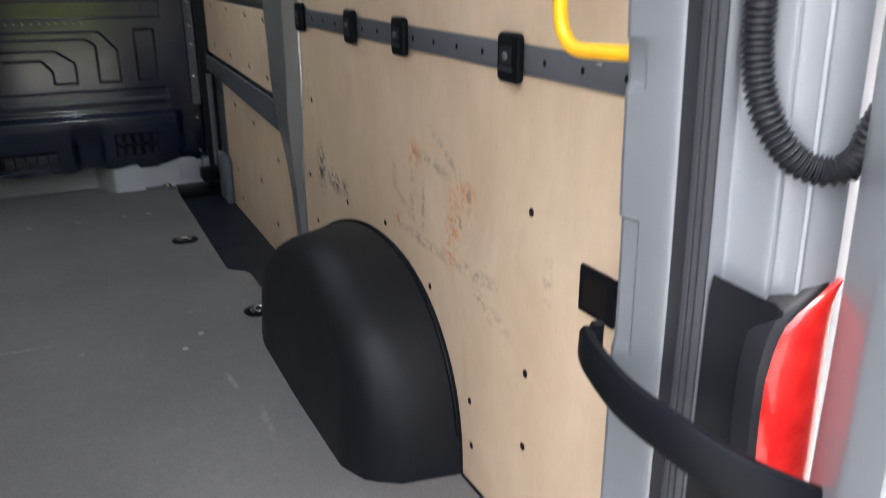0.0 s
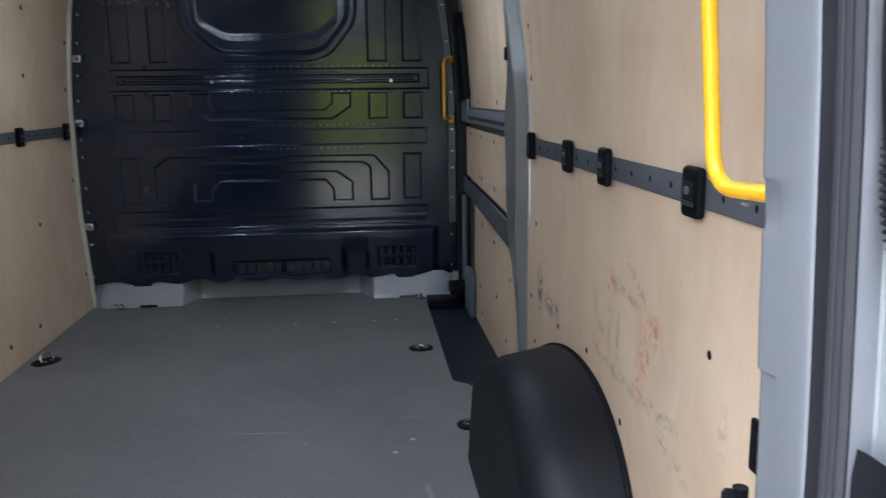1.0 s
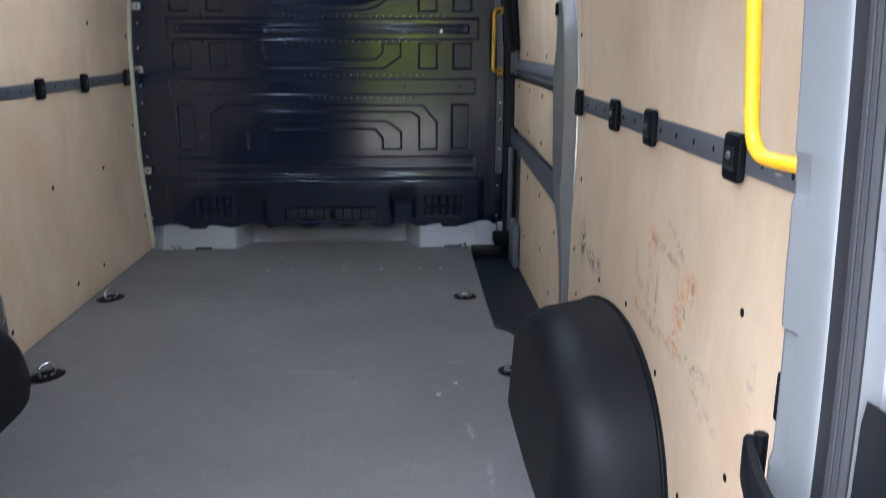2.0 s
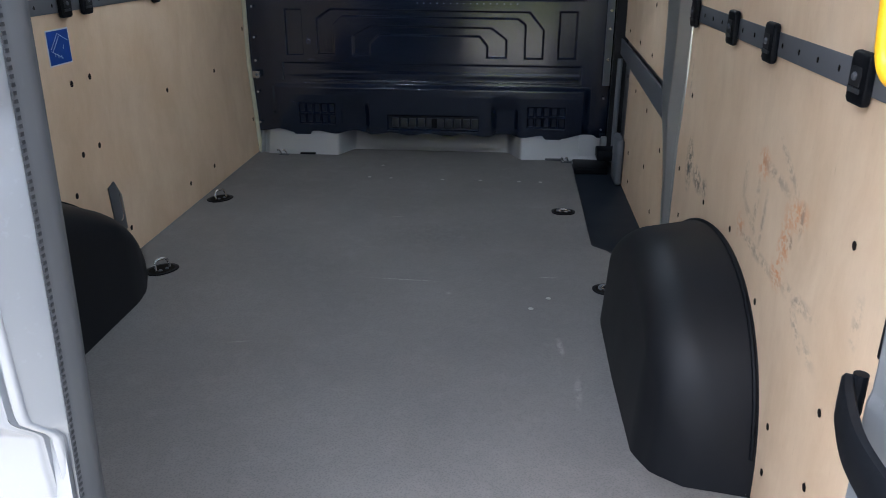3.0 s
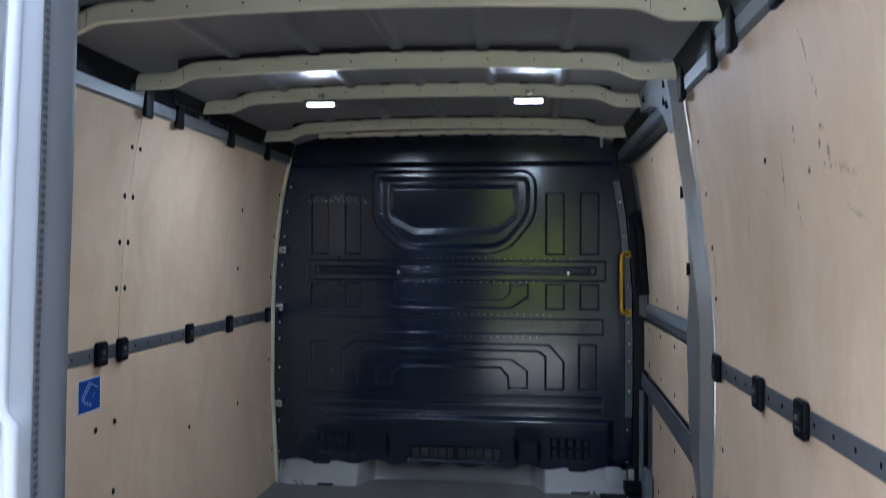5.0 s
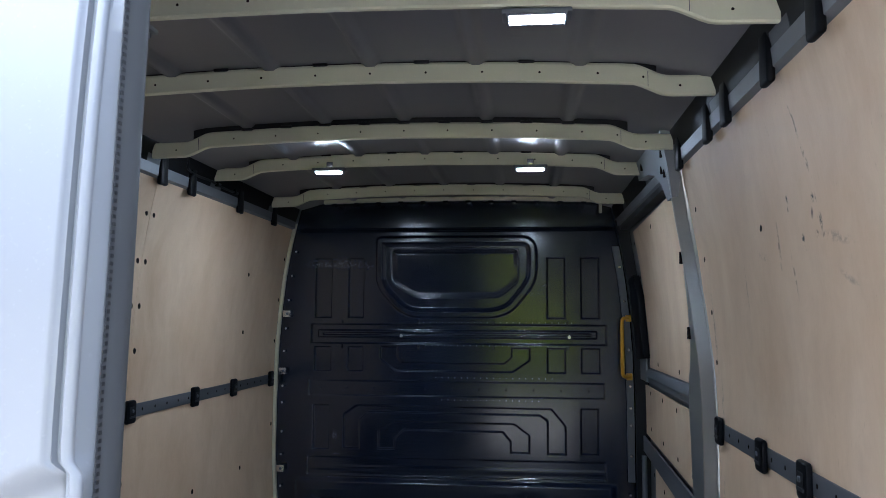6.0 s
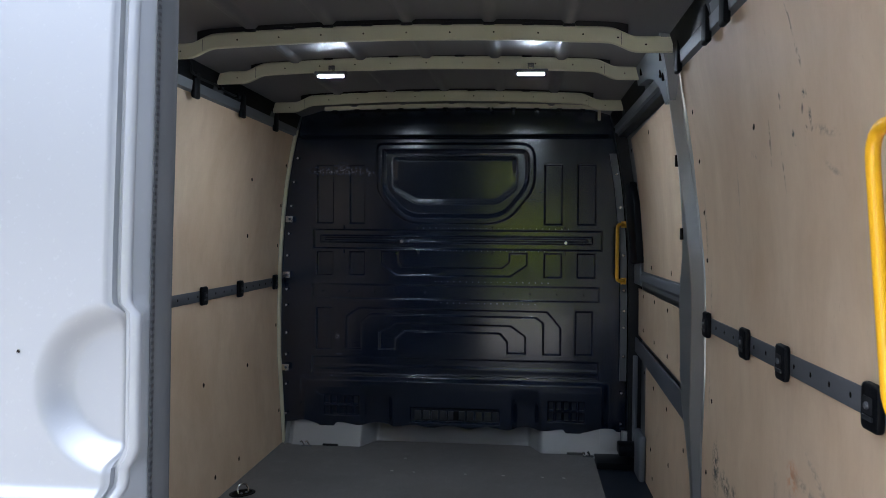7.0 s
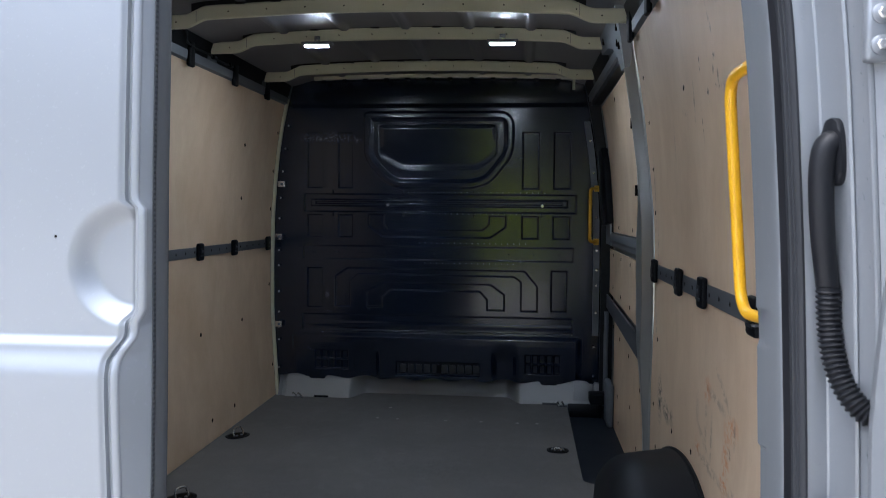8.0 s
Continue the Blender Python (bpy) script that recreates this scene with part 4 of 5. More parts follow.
def sliding_door():
    door = thing("sliding_door", (0.92, 2.75, 0.0), "closed silver sliding door lined with three plywood panels", "door")

    def x_at(z):
        return wall_x(z) + 0.022

    def plate(name, y0, y1, lower, upper, off, mat, label=""):
        """A lining plate between two sloping edges: lower and upper at y0 and y1."""
        rows = []
        for k in range(9):
            s = k / 8
            a, b = lower[0] + (upper[0] - lower[0]) * s, lower[1] + (upper[1] - lower[1]) * s
            rows.append([(x_at(a) - off, y0, a), (x_at(b) - off, y1, b), (x_at(b) - off + 0.008, y1, b), (x_at(a) - off + 0.008, y0, a)])
        return part(name, loft(rows), mat, door, label)

    plate("inner_skin", 1.97, 3.40, (-0.04, -0.04), (1.56, 1.56), -0.022, PAINT_IN)
    low = plate("lower_panel", 2.0, 3.12, (-0.03, -0.03), (0.425, 0.500), 0.0, PLY, "pale plywood panel")
    mid = plate("middle_panel", 2.0, 3.36, (0.545, 0.595), (0.810, 0.815), 0.0, PLY, "pale plywood panel")
    top = plate("upper_panel", 2.0, 3.17, (0.905, 0.905), (1.525, 1.500), 0.004, PLY, "pale plywood panel")
    plate("lower_rail", 1.98, 3.38, (0.440, 0.515), (0.530, 0.582), 0.012, RAIL, "dark steel rail")
    part("upper_rail", loft([[(x_at(0.86) - d, y, z) for d, z in ((0.0, 0.900), (0.010, 0.898), (0.017, 0.888), (0.018, 0.866), (0.012, 0.858), (0.006, 0.852), (0.005, 0.838), (0.0, 0.832))] for y in (1.98, 2.6, 3.2, 3.38)]), PAINT_IN, door, "silver steel rail")
    plate("front_edge", 3.19, 3.38, (0.84, 0.84), (0.94, 0.94), 0.018, PAINT_IN)
    for owner, spots in ((low, ((2.35, 0.10), (2.28, 0.34), (2.6, 0.41), (2.9, 0.43), (3.15, 0.45), (2.55, 0.21), (2.95, 0.16), (2.9, 0.05))), (mid, ((2.35, 0.78), (2.6, 0.785), (2.9, 0.79), (3.2, 0.79), (2.35, 0.60), (2.6, 0.61), (2.9, 0.62), (3.2, 0.635))), (top, ((2.5, 0.93), (2.95, 0.93), (3.2, 1.1), (3.2, 1.3), (2.7, 1.47), (3.2, 1.45)))):
        for y, z in spots:
            part("screw_hole", disc((x_at(z) - 0.001 - (0.004 if owner is top else 0), y, z), (-1, 0, 0), 0.0065, 0.0015, 10, 1.35), HOLE, owner)
    # dark trim at the door's front edge and its lower runner
    trim = [(3.16, 0.945), (3.38, 0.93), (3.38, 1.30), (3.22, 1.31), (3.16, 1.22)]
    part("lock_trim", prism(trim, lambda a, b, c: (wall_x(b) - 0.012 + c, a, b), 0.0, 0.03, 0.004), PLASTIC, door, "black plastic lock cover")
    part("roller_cover", box(0.868, 0.900, 3.06, 3.22, -0.02, 0.19, 0.015, 3), GREY_PLASTIC, door, "grey lower roller cover")
    part("roller_arm", box(0.80, 0.885, 3.20, 3.30, 0.055, 0.105, 0.008), PLASTIC, door, "black roller arm")
    part("front_post", loft([[(wall_x(z) + d, y, z) for d, y in ((-0.018, 3.395), (-0.018, 3.43), (0.05, 3.43), (0.05, 3.395))] for z in np.linspace(0.0, 1.58, 12)]), RUBBER, door, "black door seal")
    part("edge_tube", tube([(wall_x(z) + 0.005, 3.325, z) for z in np.linspace(0.02, 0.50, 8)], 0.012, 10), GREY_PLASTIC, door)


sliding_door()


def door_header():
    bm = loft([[(wall_x(z) - 0.004 + d, y, z) for d, y in ((0, 1.95), (0, 3.43), (0.05, 3.43), (0.05, 1.95))] for z in np.linspace(1.535, 1.60, 4)])
    part("door_header", bm, FLAP, None, "dark grey trimmed header over the sliding door", category="header", kind="structure")
    # rounded corner between header and pillar
    outline = [(1.948, 1.47), (1.915, 1.55), (1.89, 1.655), (2.40, 1.655), (2.42, 1.60), (2.24, 1.588), (2.13, 1.566), (2.06, 1.525), (2.028, 1.47)]
    bm = prism(outline, lambda a, b, c: (wall_x(b) - 0.0370 + c, a, b), 0.0, 0.03)
    # the pillar's paint in its shaded tone, for the dark it mirrors
    gusset = part("corner_gusset", bm, PAINT_IN, None, "silver corner plate between header and pillar", category="header", kind="structure")
    for y, z in ((1.955, 1.600), (2.005, 1.560), (1.975, 1.545), (2.30, 1.625)):
        part("slot", box(wall_x(z) - 0.0415, wall_x(z) - 0.033, y - 0.007, y + 0.007, z - 0.012, z + 0.012, 0.002, 1), HOLE, gusset)


door_header()


# ---- wheel arches ----
def wheel_arch(side):
    cover = thing("wheel_arch_cover", (side * 0.78, 1.45, 0.0), "matt black moulded plastic cover over the wheel arch", "cover", "wheel arch covers")
    sections = []
    for k in range(61):
        y = 0.925 + (2.105 - 0.925) * (1 - math.cos(math.pi * k / 60)) / 2
        if y < 1.33:
            top = 0.381 * max(0.0, 1 - ((1.33 - y) / 0.405) ** 2.3) ** (1 / 2.3)
        else:
            top = 0.381 * max(0.0, 1 - ((y - 1.33) / 0.775) ** 1.85)
        top = max(top, 0.004)
        inner = float(np.interp(y, (0.925, 0.945, 0.985, 1.05, 1.35, 1.66, 1.74, 1.85, 1.97, 2.105), (0.866, 0.758, 0.700, 0.671, 0.666, 0.668, 0.682, 0.728, 0.790, 0.872)))
        inner -= 0.002 if side < 0 else 0.0
        r = min(0.085, top * 0.9, (0.885 - inner) * 0.9)
        sink = 0.042 * float(np.clip((y - 1.30) / 0.45, 0, 1)) * min(1.0, top / 0.1)
        ring = [(side * inner, y, 0.001)]
        ring += [(side * (inner + 0.012 * min(1, top / 0.3) + r - r * math.cos(a)), y, top - sink * (1 - 0.8 * (1 - math.cos(a)) * r / max(0.885 - inner, 0.01)) - r + r * math.sin(a)) for a in (math.pi / 2 * j / 8 for j in range(9))]
        ring += [(side * 0.872, y, top + 0.002), (side * 0.886, y, top + 0.002), (side * 0.886, y, 0.001)]
        sections.append(ring)
    part("shell", loft(sections), ARCH, cover, sharp=50)
    # turned-up rim against the lining
    rim = []
    for k in range(61):
        y = 0.93 + (2.08 - 0.93) * (1 - math.cos(math.pi * k / 60)) / 2
        top = 0.381 * max(0.0, 1 - ((1.33 - y) / 0.405) ** 2.3) ** (1 / 2.3) if y < 1.33 else 0.381 * max(0.0, 1 - ((y - 1.33) / 0.775) ** 1.85)
        rim.append((side * 0.872, y, max(top, 0.006) + 0.002))
    part("rim", tube(rim, 0.005, 8), PLASTIC, cover)


wheel_arch(1)
wheel_arch(-1)


def wall_plate():
    """A pressed steel strap on the lining beside the wheel arch."""
    outline = [(1.945, 0.10), (1.945, 0.255), (1.985, 0.267), (2.016, 0.215), (2.012, 0.10)]
    plate = part("wall_plate", prism(outline, lambda a, b, c: (-wall_x(b, -1) + 0.001 + c, a, b), 0.0, 0.006, 0.0015), STRIP, None, "pressed bright steel plate on the plywood", category="plate")
    part("bead", tube([(-wall_x(z, -1) + 0.008, y, z) for y, z in ((2.001, 0.222), (1.999, 0.16), (1.988, 0.142), (1.972, 0.136))], 0.003, 8), ZINC, plate)


wall_plate()


def lashing_ring(x, y, turn, up):
    ring = thing("lashing_ring", (x, y, 0.0), "steel lashing ring in a black floor tray", "ring", "floor lashing rings")
    outline = [(0.055 * math.copysign(abs(math.cos(a)) ** 0.85, math.cos(a)), 0.042 * math.copysign(abs(math.sin(a)) ** 0.85, math.sin(a))) for a in (2 * math.pi * k / 24 for k in range(24))]
    rot = Matrix.Rotation(radians(turn), 3, "Z")

    def place(a, b, c):
        v = rot @ Vector((a, b, c))
        return (x + v.x, y + v.y, v.z)

    if not up:
        outline = [(a * 0.84, b * 0.95) for a, b in outline]
        part("eye", tube([place(0.017 * math.cos(q), 0.015 * math.sin(q), 0.0075) for q in (2 * math.pi * k / 20 for k in range(21))], 0.0032, 8), ZINC, ring, "bright steel eye")
    part("tray", prism(outline, place, 0.0005, 0.004, 0.001), PLASTIC, ring)
    part("hollow", prism([(a * 0.78, b * 0.72) for a, b in outline], place, 0.004, 0.0048), HOLE, ring)
    lift = 0.037 if up else 0.007
    lean = 0.010 if up else 0.034
    loop = [(-0.024, -0.008, 0.006), (-0.024, -0.008 + lean * 0.4, lift * 0.6), (-0.014, -0.008 + lean * 0.8, lift), (0.014, -0.008 + lean * 0.8, lift), (0.024, -0.008 + lean * 0.4, lift * 0.6), (0.024, -0.008, 0.006)]
    part("loop", tube([place(*q) for q in smooth_path(loop, 5)], 0.0038, 8), ZINC if up else RAIL, ring, "bright steel loop" if up else "dull steel loop lying flat")
    for a in (-0.012, 0.012):
        part("bolt", disc(place(a, -0.012, 0.0045), (0, 0, 1), 0.006, 0.004, 10), RAIL, ring)


lashing_ring(-0.777, 2.652, 55, True)
lashing_ring(-0.702, 1.902, 55, True)
lashing_ring(0.619, 2.617, 0, False)
lashing_ring(0.712, 1.880, 20, False)


def floor_hook(x, y, turn):
    """Two bright bent prongs at the floor's front edge."""
    hook = thing("floor_hook", (x, y, 0.0), "small bright bent steel hook at the floor's front edge", "hook", "floor hooks")
    rot = Matrix.Rotation(radians(turn), 3, "Z")
    part("foot", box(x - 0.026, x + 0.026, y - 0.010, y + 0.010, 0.0005, 0.004, 0.0015), STRIP, hook)
    for a in (-0.014, 0.012):
        bend = [(a, 0.006, 0.004), (a - 0.006, 0.004, 0.016), (a - 0.012, -0.002, 0.024), (a - 0.019, -0.006, 0.021)]
        part("prong", tube([Vector((x, y, 0)) + rot @ Vector(q) for q in smooth_path(bend, 4)], 0.0042, 8), ZINC, hook, "bright steel prong")


floor_hook(-0.712, 3.385, 0)
floor_hook(0.676, 3.375, 25)


def sticker():
    z0, z1 = 0.658, 0.757
    s = part("sticker", box(-0.8795, -0.8785, 1.768, 1.886, z0, z1), WHITE_INK, None, "square blue notice with a thin white drawing on plywood", category="sticker")
    part("blue_field", box(-0.8785, -0.8780, 1.772, 1.882, z0 + 0.004, z1 - 0.004), BLUE, s, "blue printed field")

    def stroke(a, b, c, d):
        part("line", tube([(-0.8778, a, b), (-0.8778, c, d)], 0.0009, 5), WHITE_INK, s)

    stroke(1.785, 0.705, 1.825, 0.745)
    stroke(1.792, 0.698, 1.832, 0.738)
    stroke(1.825, 0.745, 1.874, 0.722)
    stroke(1.785, 0.700, 1.840, 0.675)
    stroke(1.800, 0.695, 1.802, 0.684)
    stroke(1.815, 0.690, 1.817, 0.678)
    stroke(1.830, 0.686, 1.832, 0.674)
    stroke(1.845, 0.700, 1.853, 0.712)


sticker()


# ---- rear doorway ----
LEAN_Z = (-0.5, 0.40, 0.62, 0.70, 0.75, 0.84, 0.95, 1.05, 1.15, 1.22, 1.40, 1.66)
LEAN_X = (0.006, 0.002, 0.0, -0.002, -0.004, -0.008, -0.013, -0.0195, -0.0265, -0.0330, -0.0550, -0.0980)


def lean(z):
    """How far the rear corner of the body leans in at a height."""
    return float(np.interp(z, LEAN_Z, LEAN_X))


def upright(section, z0, z1, steps):
    return loft([[(x + lean(z), y, z) for x, y in section] for z in np.linspace(z0, z1, steps)])


def rear_pillar():
    pillar = thing("rear_pillar", (0.80, 0.33, -0.3), "silver painted rear door pillar with a black seal", "pillar")
    section = [(0.900, 0.373), (0.773, 0.373), (0.7685, 0.370), (0.7668, 0.364), (0.7697, 0.3465), (0.7704, 0.3420), (0.7745, 0.316), (0.7755, 0.3110), (0.7768, 0.3070), (0.7780, 0.3045), (0.7795, 0.3030), (0.80, 0.303), (0.90, 0.32)]
    rows = []
    for z in sorted(list(np.linspace(-0.30, 1.64, 50)) + [0.5525, 0.556, 0.562, 0.570, 0.574, 0.704, 0.708, 0.714, 0.828, 0.832, 0.837, 0.842, 0.846, 0.880, 0.884, 0.890]):
        # two shallow pockets are pressed into the inner edge, each with a sloping ledge at its foot
        step = 0.0030 * float(np.interp(z, (0.832, 0.842, 0.878, 0.884), (0, 1, 1, 0)))
        step += 0.0034 * float(np.interp(z, (0.556, 0.570, 0.704, 0.708), (0, 1, 1, 0)))
        rows.append([(x + lean(z) + (step if 1 <= k <= 4 else 0.0) - (0.0010 if 1 <= k <= 3 and z < 0.8 else 0.0), y, z) for k, (x, y) in enumerate(section)])
    part("inner_post", loft(rows), PAINT_IN, pillar, sharp=24)

    # rubber seal round the doorway: a black groove and a ribbed grey bulb
    part("seal_groove", upright([(0.7788, 0.3028), (0.7825, 0.296), (0.7845, 0.290), (0.795, 0.288), (0.80, 0.300)], -0.28, 1.60, 40), RUBBER, pillar, "black rubber groove")
    bulb = [(0.7840, 0.2925), (0.7830, 0.2885), (0.7842, 0.2850), (0.7860, 0.2842), (0.7852, 0.2815), (0.7868, 0.2785), (0.7885, 0.2780), (0.7880, 0.2752), (0.7900, 0.2722), (0.7930, 0.2705), (0.7958, 0.2712), (0.797, 0.275), (0.80, 0.29)]
    part("seal", upright(bulb, -0.28, 1.60, 40), BULB, pillar, "dark grey ribbed rubber door seal", sharp=30)
    corner = [(0.790, 0.302), (0.7955, 0.2735), (0.7985, 0.2725), (0.8190, 0.2758), (0.8215, 0.2745), (0.8322, 0.2430), (0.8328, 0.2382), (0.8345, 0.2345), (0.8375, 0.2332), (0.8392, 0.2348), (0.8400, 0.2362), (0.8490, 0.2188), (0.8492, 0.2158), (0.8510, 0.2132), (0.8535, 0.2128), (0.8550, 0.2140), (0.8680, 0.2050), (0.882, 0.2005), (0.902, 0.2050), (0.927, 0.222), (0.955, 0.255), (0.975, 0.30), (0.99, 0.36), (0.995, 0.43), (0.95, 0.43), (0.90, 0.32)]
    part("corner_panel", upright(corner, -0.48, 1.66, 60), PAINT, pillar, sharp=28)
    return pillar


rear_pillar()


def left_pillar():
    part("rear_pillar", box(-0.99, -0.80, 0.26, 0.43, -0.48, 1.66, 0.01), PAINT, None, "silver painted rear pillar behind the closed door", category="pillar", kind="structure")
    part("rear_header", box(-0.80, 0.76, 0.22, 0.34, 1.60, 1.752, 0.01), PAINT_IN, None, "silver header over the rear doorway", category="header", kind="structure")


left_pillar()


def door_grab():
    grab = thing("grab_handle", (0.765, 0.36, 0.86), "bright yellow bent tube grab handle on the rear pillar", "handle", "grab handles")
    path = rounded_path([(0.756, 0.366, 1.200), (0.753, 0.514, 1.198), (0.777, 0.505, 0.859), (0.780, 0.367, 0.866)], 0.042, 8)
    part("bar", tube(path, 0.0084, 18), YELLOW, grab)
    part("screw", disc((0.775, 0.43, 0.852), (0, 0, -1), 0.005, 0.003, 10), RAIL, grab)


door_grab()


def left_rear_door():
    door = thing("rear_door", (-0.37, 0.16, -0.48), "closed silver rear door with a half-round handle hollow", "door", "rear doors")

    def tilt(z):
        """The closing edge leans a little."""
        return np.interp(z, (0.50, 0.70, 0.80, 1.05, 1.15, 1.30, 1.62), (-0.012, -0.0055, -0.0035, 0.0, 0.003, 0.0065, 0.016))

    def edge(z):
        """Where the outer skin ends."""
        e = 0.0150 + 0.0085 * smoothstep(0.874, 0.888, z) * smoothstep(1.014, 1.002, z)
        e = e - 0.016 * smoothstep(0.863, 0.830, z) * smoothstep(0.590, 0.620, z)
        return e + tilt(z)

    def bulge(z):
        """The skin steps out below the handle: a crisp bevel, then a gentle slope."""
        out = 0.006 * smoothstep(0.861, 0.847, z) + 0.009 * smoothstep(0.850, 0.813, z)
        return out * smoothstep(0.590, 0.618, z) - 0.13 * np.clip(0.80 - z, 0, 0.4) ** 1.3

    def hollow(x, z):
        """The half-round finger hollow behind the closing edge."""
        return 0.018 * smoothstep(0.0735, 0.0455, np.hypot(x - 0.0206, z - 0.941))

    def place(u, v):
        z = -0.48 + 2.10 * v
        x = -0.82 + (edge(z) + 0.82) * u
        y = 0.165 + 0.02 * np.clip((-0.3 - x) / 0.5, 0, 1) ** 2 + 0.03 * np.clip((z - 1.1) / 0.5, 0, 1) ** 2
        y = y - bulge(z)
        y = y + hollow(x, z)
        y = y + 0.004 * smoothstep(0.006, 0.0, edge(z) - x)
        return x, y, z

    # denser rows round the hollow: two sheets of one skin
    def band(z0, z1, x0):
        def p(u, v):
            z = z0 + (z1 - z0) * v
            x = x0 + (edge(z) - x0) * u
            return place((x + 0.82) / (edge(z) + 0.82), (z + 0.48) / 2.10)
        return p

    def left_band(u, v):
        z = -0.48 + 2.10 * v
        x = -0.82 + (0.82 - 0.16) * u
        return place((x + 0.82) / (edge(z) + 0.82), v)

    sheet("outer_skin", left_band, 40, 420, PAINT, door, "silver painted skin")
    sheet("outer_skin", band(-0.48, 1.62, -0.16), 110, 1000, PAINT, door, "silver painted skin with a half-round hollow")
    # hemmed closing edge
    zs = np.linspace(-0.48, 1.62, 260)
    rows, flange = [], []
    for z in zs:
        e = float(edge(z))
        b = 0.03 * max(0.0, (z - 1.1) / 0.5) ** 2 - float(bulge(z))
        t = float(tilt(z))
        rows.append([(e, 0.169 + b + float(hollow(e, z)), z), (e + 0.0012, 0.1750 + b, z), (e + 0.0042, 0.1752 + b, z), (e + 0.0060, 0.1700 + b, z), (e + 0.0076, 0.1688 + b, z), (e + 0.0120, 0.1692 + b, z), (e + 0.0142, 0.1706 + b, z), (e + 0.0154, 0.1728 + b, z), (e + 0.0150, 0.1900, z), (-0.02, 0.196, z)])
        flange.append([(e + 0.0146, 0.1726 + b, z), (e + 0.0166, 0.1752 + b, z), (0.0412 + t, 0.1848, z), (0.0420 + t, 0.1860, z), (0.030 + t, 0.196, z), (e + 0.0146, 0.192, z)])
    part("hem", loft(rows), PAINT, door, sharp=40)
    # split from the hem so that darker paint gives its shaded slope
    part("flange", loft(flange), PAINT_IN, door, "inner flange beside the seal, its shade put in as darker paint", sharp=40)
    seal = [(0.0300, 0.1960), (0.0422, 0.1815), (0.0432, 0.1880), (0.0446, 0.1905), (0.0462, 0.1950), (0.0476, 0.1990), (0.0484, 0.2030), (0.0482, 0.2075), (0.0472, 0.2110), (0.0430, 0.2200), (0.0300, 0.2230)]
    seal_ob = part("seal", loft([[(x + float(tilt(z)), y, z) for x, y in seal] for z in np.linspace(-0.48, 1.60, 40)]), SEAL, door, "dark rubber seal along the closing edge")
    bm = bmesh.new()
    for k in range(300):
        z = -0.20 + 0.006 * k
        box(0.0424 + float(tilt(z)), 0.0432 + float(tilt(z)), 0.1828, 0.1872, z, z + 0.003, bm=bm)
    part("seal_teeth", bm, BULB, seal_ob, kind="stuff")
    part("inner_frame", box(-0.80, -0.02, 0.198, 0.250, -0.40, 1.58, 0.015), PLASTIC, door)
    part("stone_chip", disc((-0.065, 0.1645, 0.971), (0, -1, 0), 0.0016, 0.0004, 8), HOLE, door)


left_rear_door()


def right_rear_door():
    """The other rear door stands open, its hinge edge towards the doorway."""
    door = thing("rear_door", (0.92, -0.18, -0.45), "open silver rear door seen by its hinge edge", "door", "rear doors")
    section = [(0.900, 0.190), (0.866, 0.180), (0.8575, 0.1735), (0.852, 0.166), (0.798, 0.1085), (0.794, 0.1030), (0.7915, 0.0985), (0.7895, 0.0930), (0.7790, 0.0640), (0.7775, 0.0580), (0.782, 0.045), (0.80, -0.02), (0.965, -0.52), (1.035, -0.52), (0.95, 0.08)]
    rows = []
    for z in np.linspace(-0.45, 1.60, 40):
        away = float(np.interp(z, (0.4, 0.8, 0.9, 1.0, 1.6), (0.0, 0.0, 0.006, 0.016, 0.05)))
        rows.append([(x + (max(lean(z), -0.018) if y > 0.12 else away + max(lean(z), -0.006)), y, z) for x, y in section])
    part("panel", loft(rows), PAINT, door, sharp=28)
    return door


open_door = right_rear_door()


def hinge(door, z):
    h = part("hinge", box(0.812, 0.872, 0.196, 0.212, z - 0.034, z + 0.036, 0.005, 3), PAINT, door, "silver painted hinge with hexagon bolts")
    part("arm", box(0.842, 0.868, 0.10, 0.206, z - 0.022, z + 0.022, 0.006), PAINT, h)
    for x, dz in ((0.8265, 0.0155), (0.8265, -0.0170), (0.846, 0.0)):
        part("washer", disc((x, 0.1965, z + dz), (0, -1, 0), 0.0105, 0.004, 20), PAINT, h)
        part("bolt", disc((x, 0.193, z + dz), (0, -1, 0), 0.0065, 0.005, 6), ZINC, h)


hinge(open_door, 1.197)


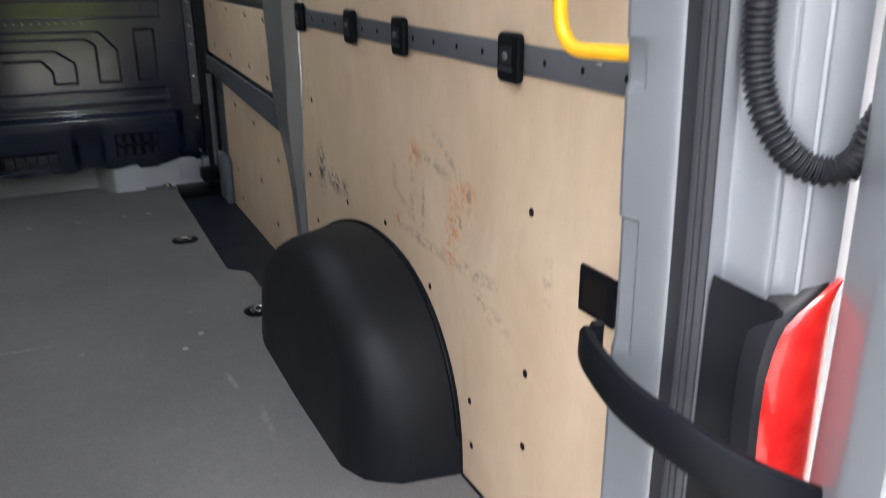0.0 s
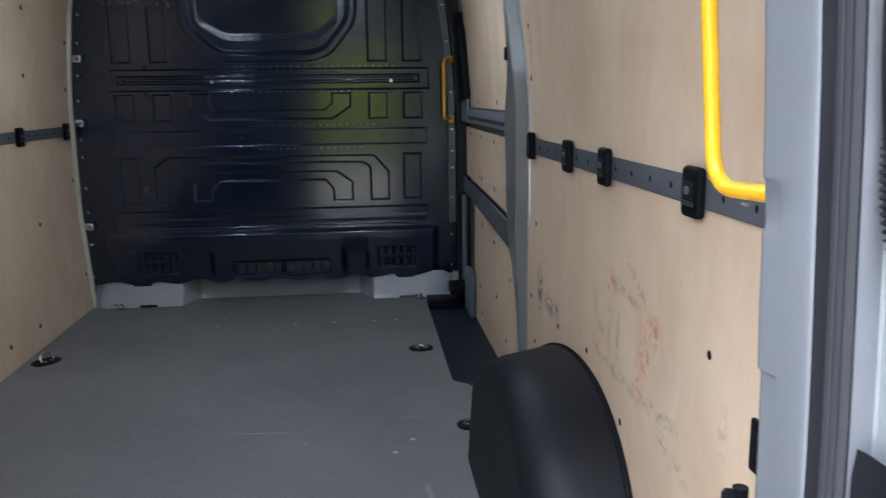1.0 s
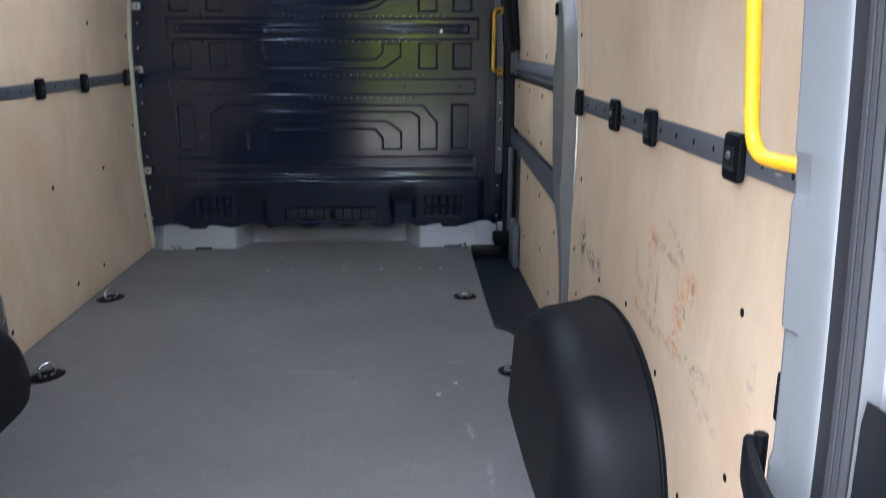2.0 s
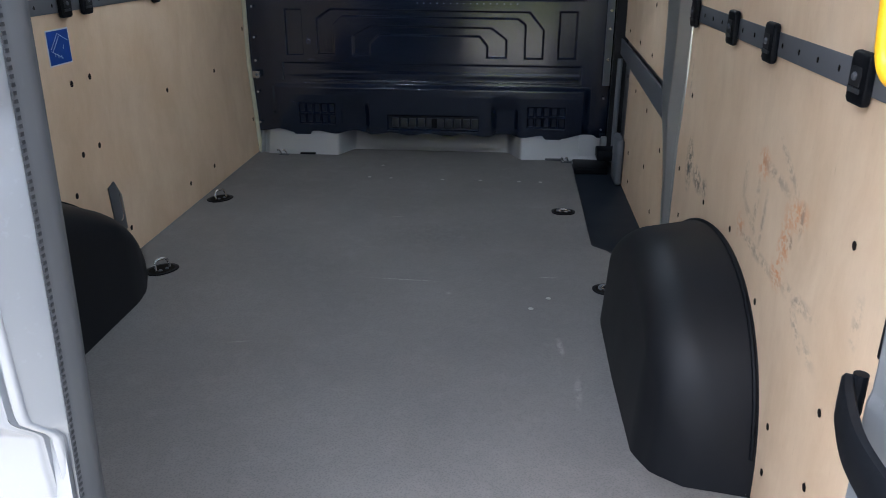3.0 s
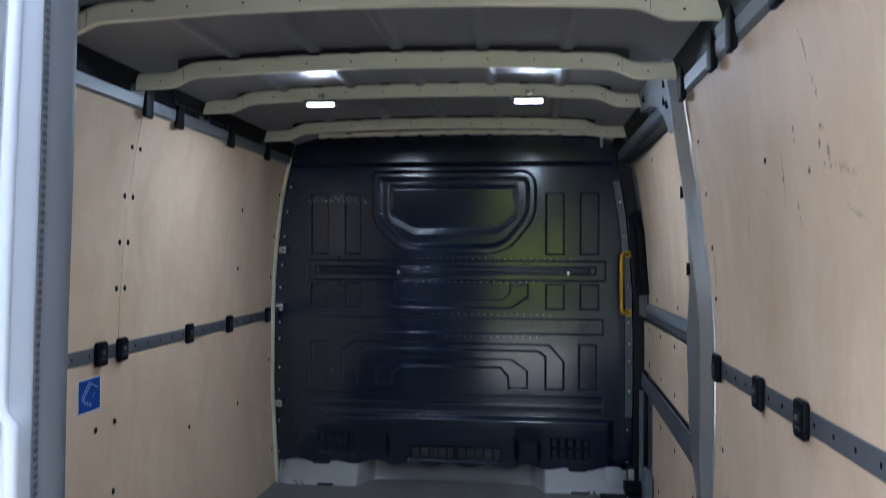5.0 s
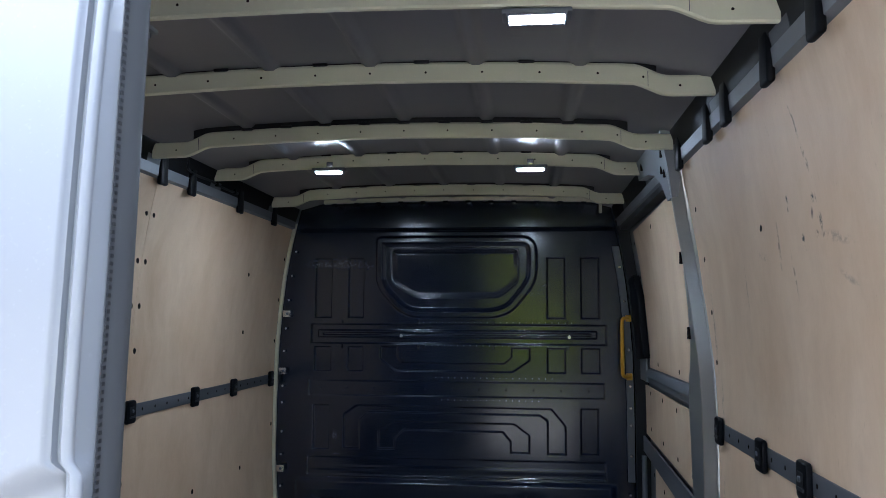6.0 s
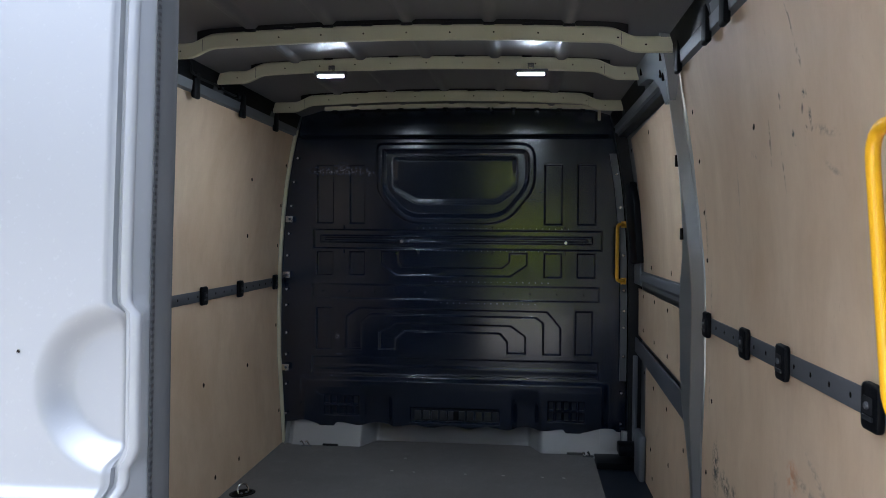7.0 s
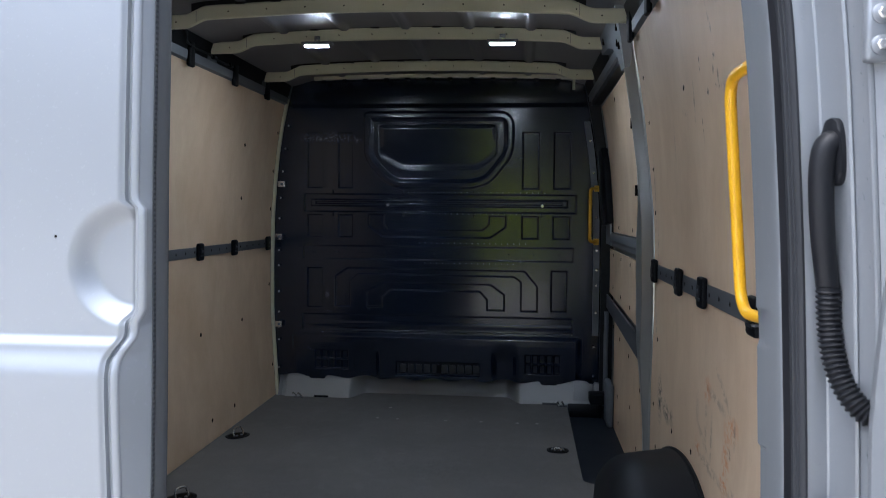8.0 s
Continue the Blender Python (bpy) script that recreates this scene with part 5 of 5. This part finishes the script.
def conduit():
    c = thing("cable_conduit", (0.80, 0.21, 0.76), "black corrugated cable conduit between body and open door", "conduit")
    along, out = Vector((0.366, -0.931, 0)), Vector((-0.931, -0.366, 0))
    oval = [(0.0155 * math.copysign(abs(math.cos(a)) ** 0.8, math.cos(a)), 0.038 * math.copysign(abs(math.sin(a)) ** 0.7, math.sin(a))) for a in (2 * math.pi * k / 28 for k in range(28))]

    def on_wall(p, q, d):
        v = Vector((0.8090, 0.2535, 1.073)) + along * p + out * d
        return (v.x + lean(1.073 + q) - lean(1.073), v.y, 1.073 + q)

    part("flange", prism(oval, on_wall, -0.004, 0.010, 0.003), RUBBER, c)
    elbow = smooth_path([(0.812, 0.256, 1.074), (0.803, 0.252, 1.083), (0.794, 0.250, 1.076), (0.7905, 0.250, 1.05), (0.792, 0.251, 1.01), (0.797, 0.254, 0.965), (0.8045, 0.2575, 0.918)], 6)
    part("sleeve", tube(elbow, [0.0125 + 0.0025 * (1 - k / (len(elbow) - 1)) for k in range(len(elbow))], 18), RUBBER, c)
    line = smooth_path([(0.8043, 0.2575, 0.922), (0.8065, 0.2580, 0.885), (0.8090, 0.2530, 0.852), (0.8140, 0.2425, 0.822), (0.8230, 0.2315, 0.800), (0.8360, 0.2215, 0.785), (0.8510, 0.2080, 0.779), (0.8610, 0.1950, 0.784), (0.8640, 0.1840, 0.798), (0.8630, 0.1770, 0.820), (0.8640, 0.1640, 0.852)], 40)
    length = 0.0
    radii = []
    for k, q in enumerate(line):
        length += (q - line[k - 1]).length if k else 0.0
        radii.append(0.0122 + 0.0017 * math.cos(2 * math.pi * length / 0.0062))
    part("corrugated_hose", tube(line, radii, 16), RUBBER, c, sharp=80)


conduit()


def tail_light():
    lamp = thing("tail_light", (0.85, 0.24, 0.1), "red tail light beside a black plastic cover", "lamp")
    plan = [(0.7975, 0.2690), (0.8060, 0.2610), (0.8140, 0.2460), (0.8210, 0.2280), (0.8260, 0.2120), (0.8320, 0.2080), (0.8500, 0.2200), (0.8350, 0.2600), (0.8150, 0.2780)]
    tops = [0.672 - 0.55 * (x - 0.7975) - 6.0 * max(0.0, x - 0.826) ** 1.5 for x, y in plan]
    rings = [[(x + 0.004, y, 0.10) for x, y in plan]]
    rings += [[(x + (1 - s) * 0.004, y, 0.10 + (z - 0.106) * s) for (x, y), z in zip(plan, tops)] for s in (0.5, 0.97)]
    rings += [[(0.822 + (x - 0.822) * 0.93, 0.242 + (y - 0.242) * 0.93, z) for (x, y), z in zip(plan, tops)]]
    part("cover", loft(rings), PLASTIC, lamp, "black plastic cover")
    zs = (0.12, 0.30, 0.48, 0.54, 0.585, 0.62, 0.642, 0.655, 0.666, 0.676)
    left = (0.838, 0.832, 0.8235, 0.8195, 0.8190, 0.8245, 0.8340, 0.848, 0.867, 0.8845)
    right = (0.912, 0.908, 0.903, 0.899, 0.895, 0.892, 0.8905, 0.8895, 0.8885, 0.8875)

    def skin(grow, front):
        rows = []
        for z in np.linspace(0.12, 0.676, 44):
            a, b = float(np.interp(z, zs, left)) - grow, float(np.interp(z, zs, right)) + grow * 0.2
            ring = []
            for k in range(11):
                u = k / 10
                x = a + (b - a) * u
                ring.append((x, front + 0.010 * (2 * u - 1) ** 4 + 1.1 * (x - 0.855) ** 2, z + grow * 0.5))
            rows.append(ring + [(b, 0.236, z + grow * 0.5), (a, 0.236, z + grow * 0.5)])
        return loft(rows)

    part("gasket", skin(0.0065, 0.2015), RUBBER, lamp, "black gasket")
    part("lens", skin(0.0, 0.1950), RED, lamp, "red plastic lens", sharp=60)


tail_light()


def door_strap():
    strap = thing("door_check_strap", (0.76, 0.39, 0.55), "thick black door check strap from pillar to open door", "strap")
    line = smooth_path([(0.770, 0.420, 0.540), (0.756, 0.385, 0.537), (0.738, 0.31, 0.534), (0.739, 0.23, 0.530), (0.766, 0.175, 0.512), (0.812, 0.145, 0.488), (0.866, 0.125, 0.466)], 6)
    sections = []
    for k, q in enumerate(line):
        ahead = (line[min(k + 1, len(line) - 1)] - line[max(k - 1, 0)]).normalized()
        side = ahead.cross(Vector((0, 0, 1))).normalized()
        up = side.cross(ahead)
        h = 0.024 if 0 < k < len(line) - 1 else 0.018
        sections.append([q + side * a + up * b for a, b in ((-0.007, -h * 0.8), (-0.004, -h), (0.004, -h), (0.007, -h * 0.8), (0.007, h * 0.8), (0.004, h), (-0.004, h), (-0.007, h * 0.8))])
    part("band", loft(sections), PLASTIC, strap, sharp=50)
    part("pin", tube([(0.775, 0.405, 0.52), (0.775, 0.405, 0.568)], 0.008, 10), PLASTIC, strap)
    socket = thing("latch_socket", (0.876, 0.535, 0.50), "black latch socket let into plywood", "socket")
    part("frame", box(0.872, 0.879, 0.498, 0.575, 0.498, 0.566, 0.003), PLASTIC, socket)
    part("mouth", box(0.8705, 0.872, 0.512, 0.562, 0.508, 0.556, 0.0005, 1), HOLE, socket)


door_strap()


def rain_drops():
    """Beads of rain left on the rear corner of the body."""
    clear, t, b = material("water")
    b.inputs["Base Color"].default_value = (0.95, 0.97, 1.0, 1)
    b.inputs["Roughness"].default_value = 0.03
    b.inputs["IOR"].default_value = 1.33
    b.inputs["Transmission Weight"].default_value = 1.0
    rng = random.Random(11)
    bm = bmesh.new()
    for k in range(70):
        z = rng.uniform(0.70, 1.25)
        (xa, ya), (xb, yb) = rng.choice((((0.803, 0.2733), (0.817, 0.2755)), ((0.842, 0.2323), (0.848, 0.2207)), ((0.857, 0.2126), (0.867, 0.2056)), ((0.857, 0.2126), (0.867, 0.2056)), ((0.869, 0.2046), (0.881, 0.2008))))
        u = rng.random()
        r = rng.uniform(0.0010, 0.0022)
        bmesh.ops.create_icosphere(bm, subdivisions=1, radius=r, matrix=Matrix.Translation((xa + (xb - xa) * u + lean(z), ya + (yb - ya) * u, z)) @ Matrix.Diagonal((0.8, 0.45, 1.3, 1)))
    part("water_drops", bm, clear, None, "small rain drops on the silver rear corner panel", category="water drops", kind="stuff")


rain_drops()
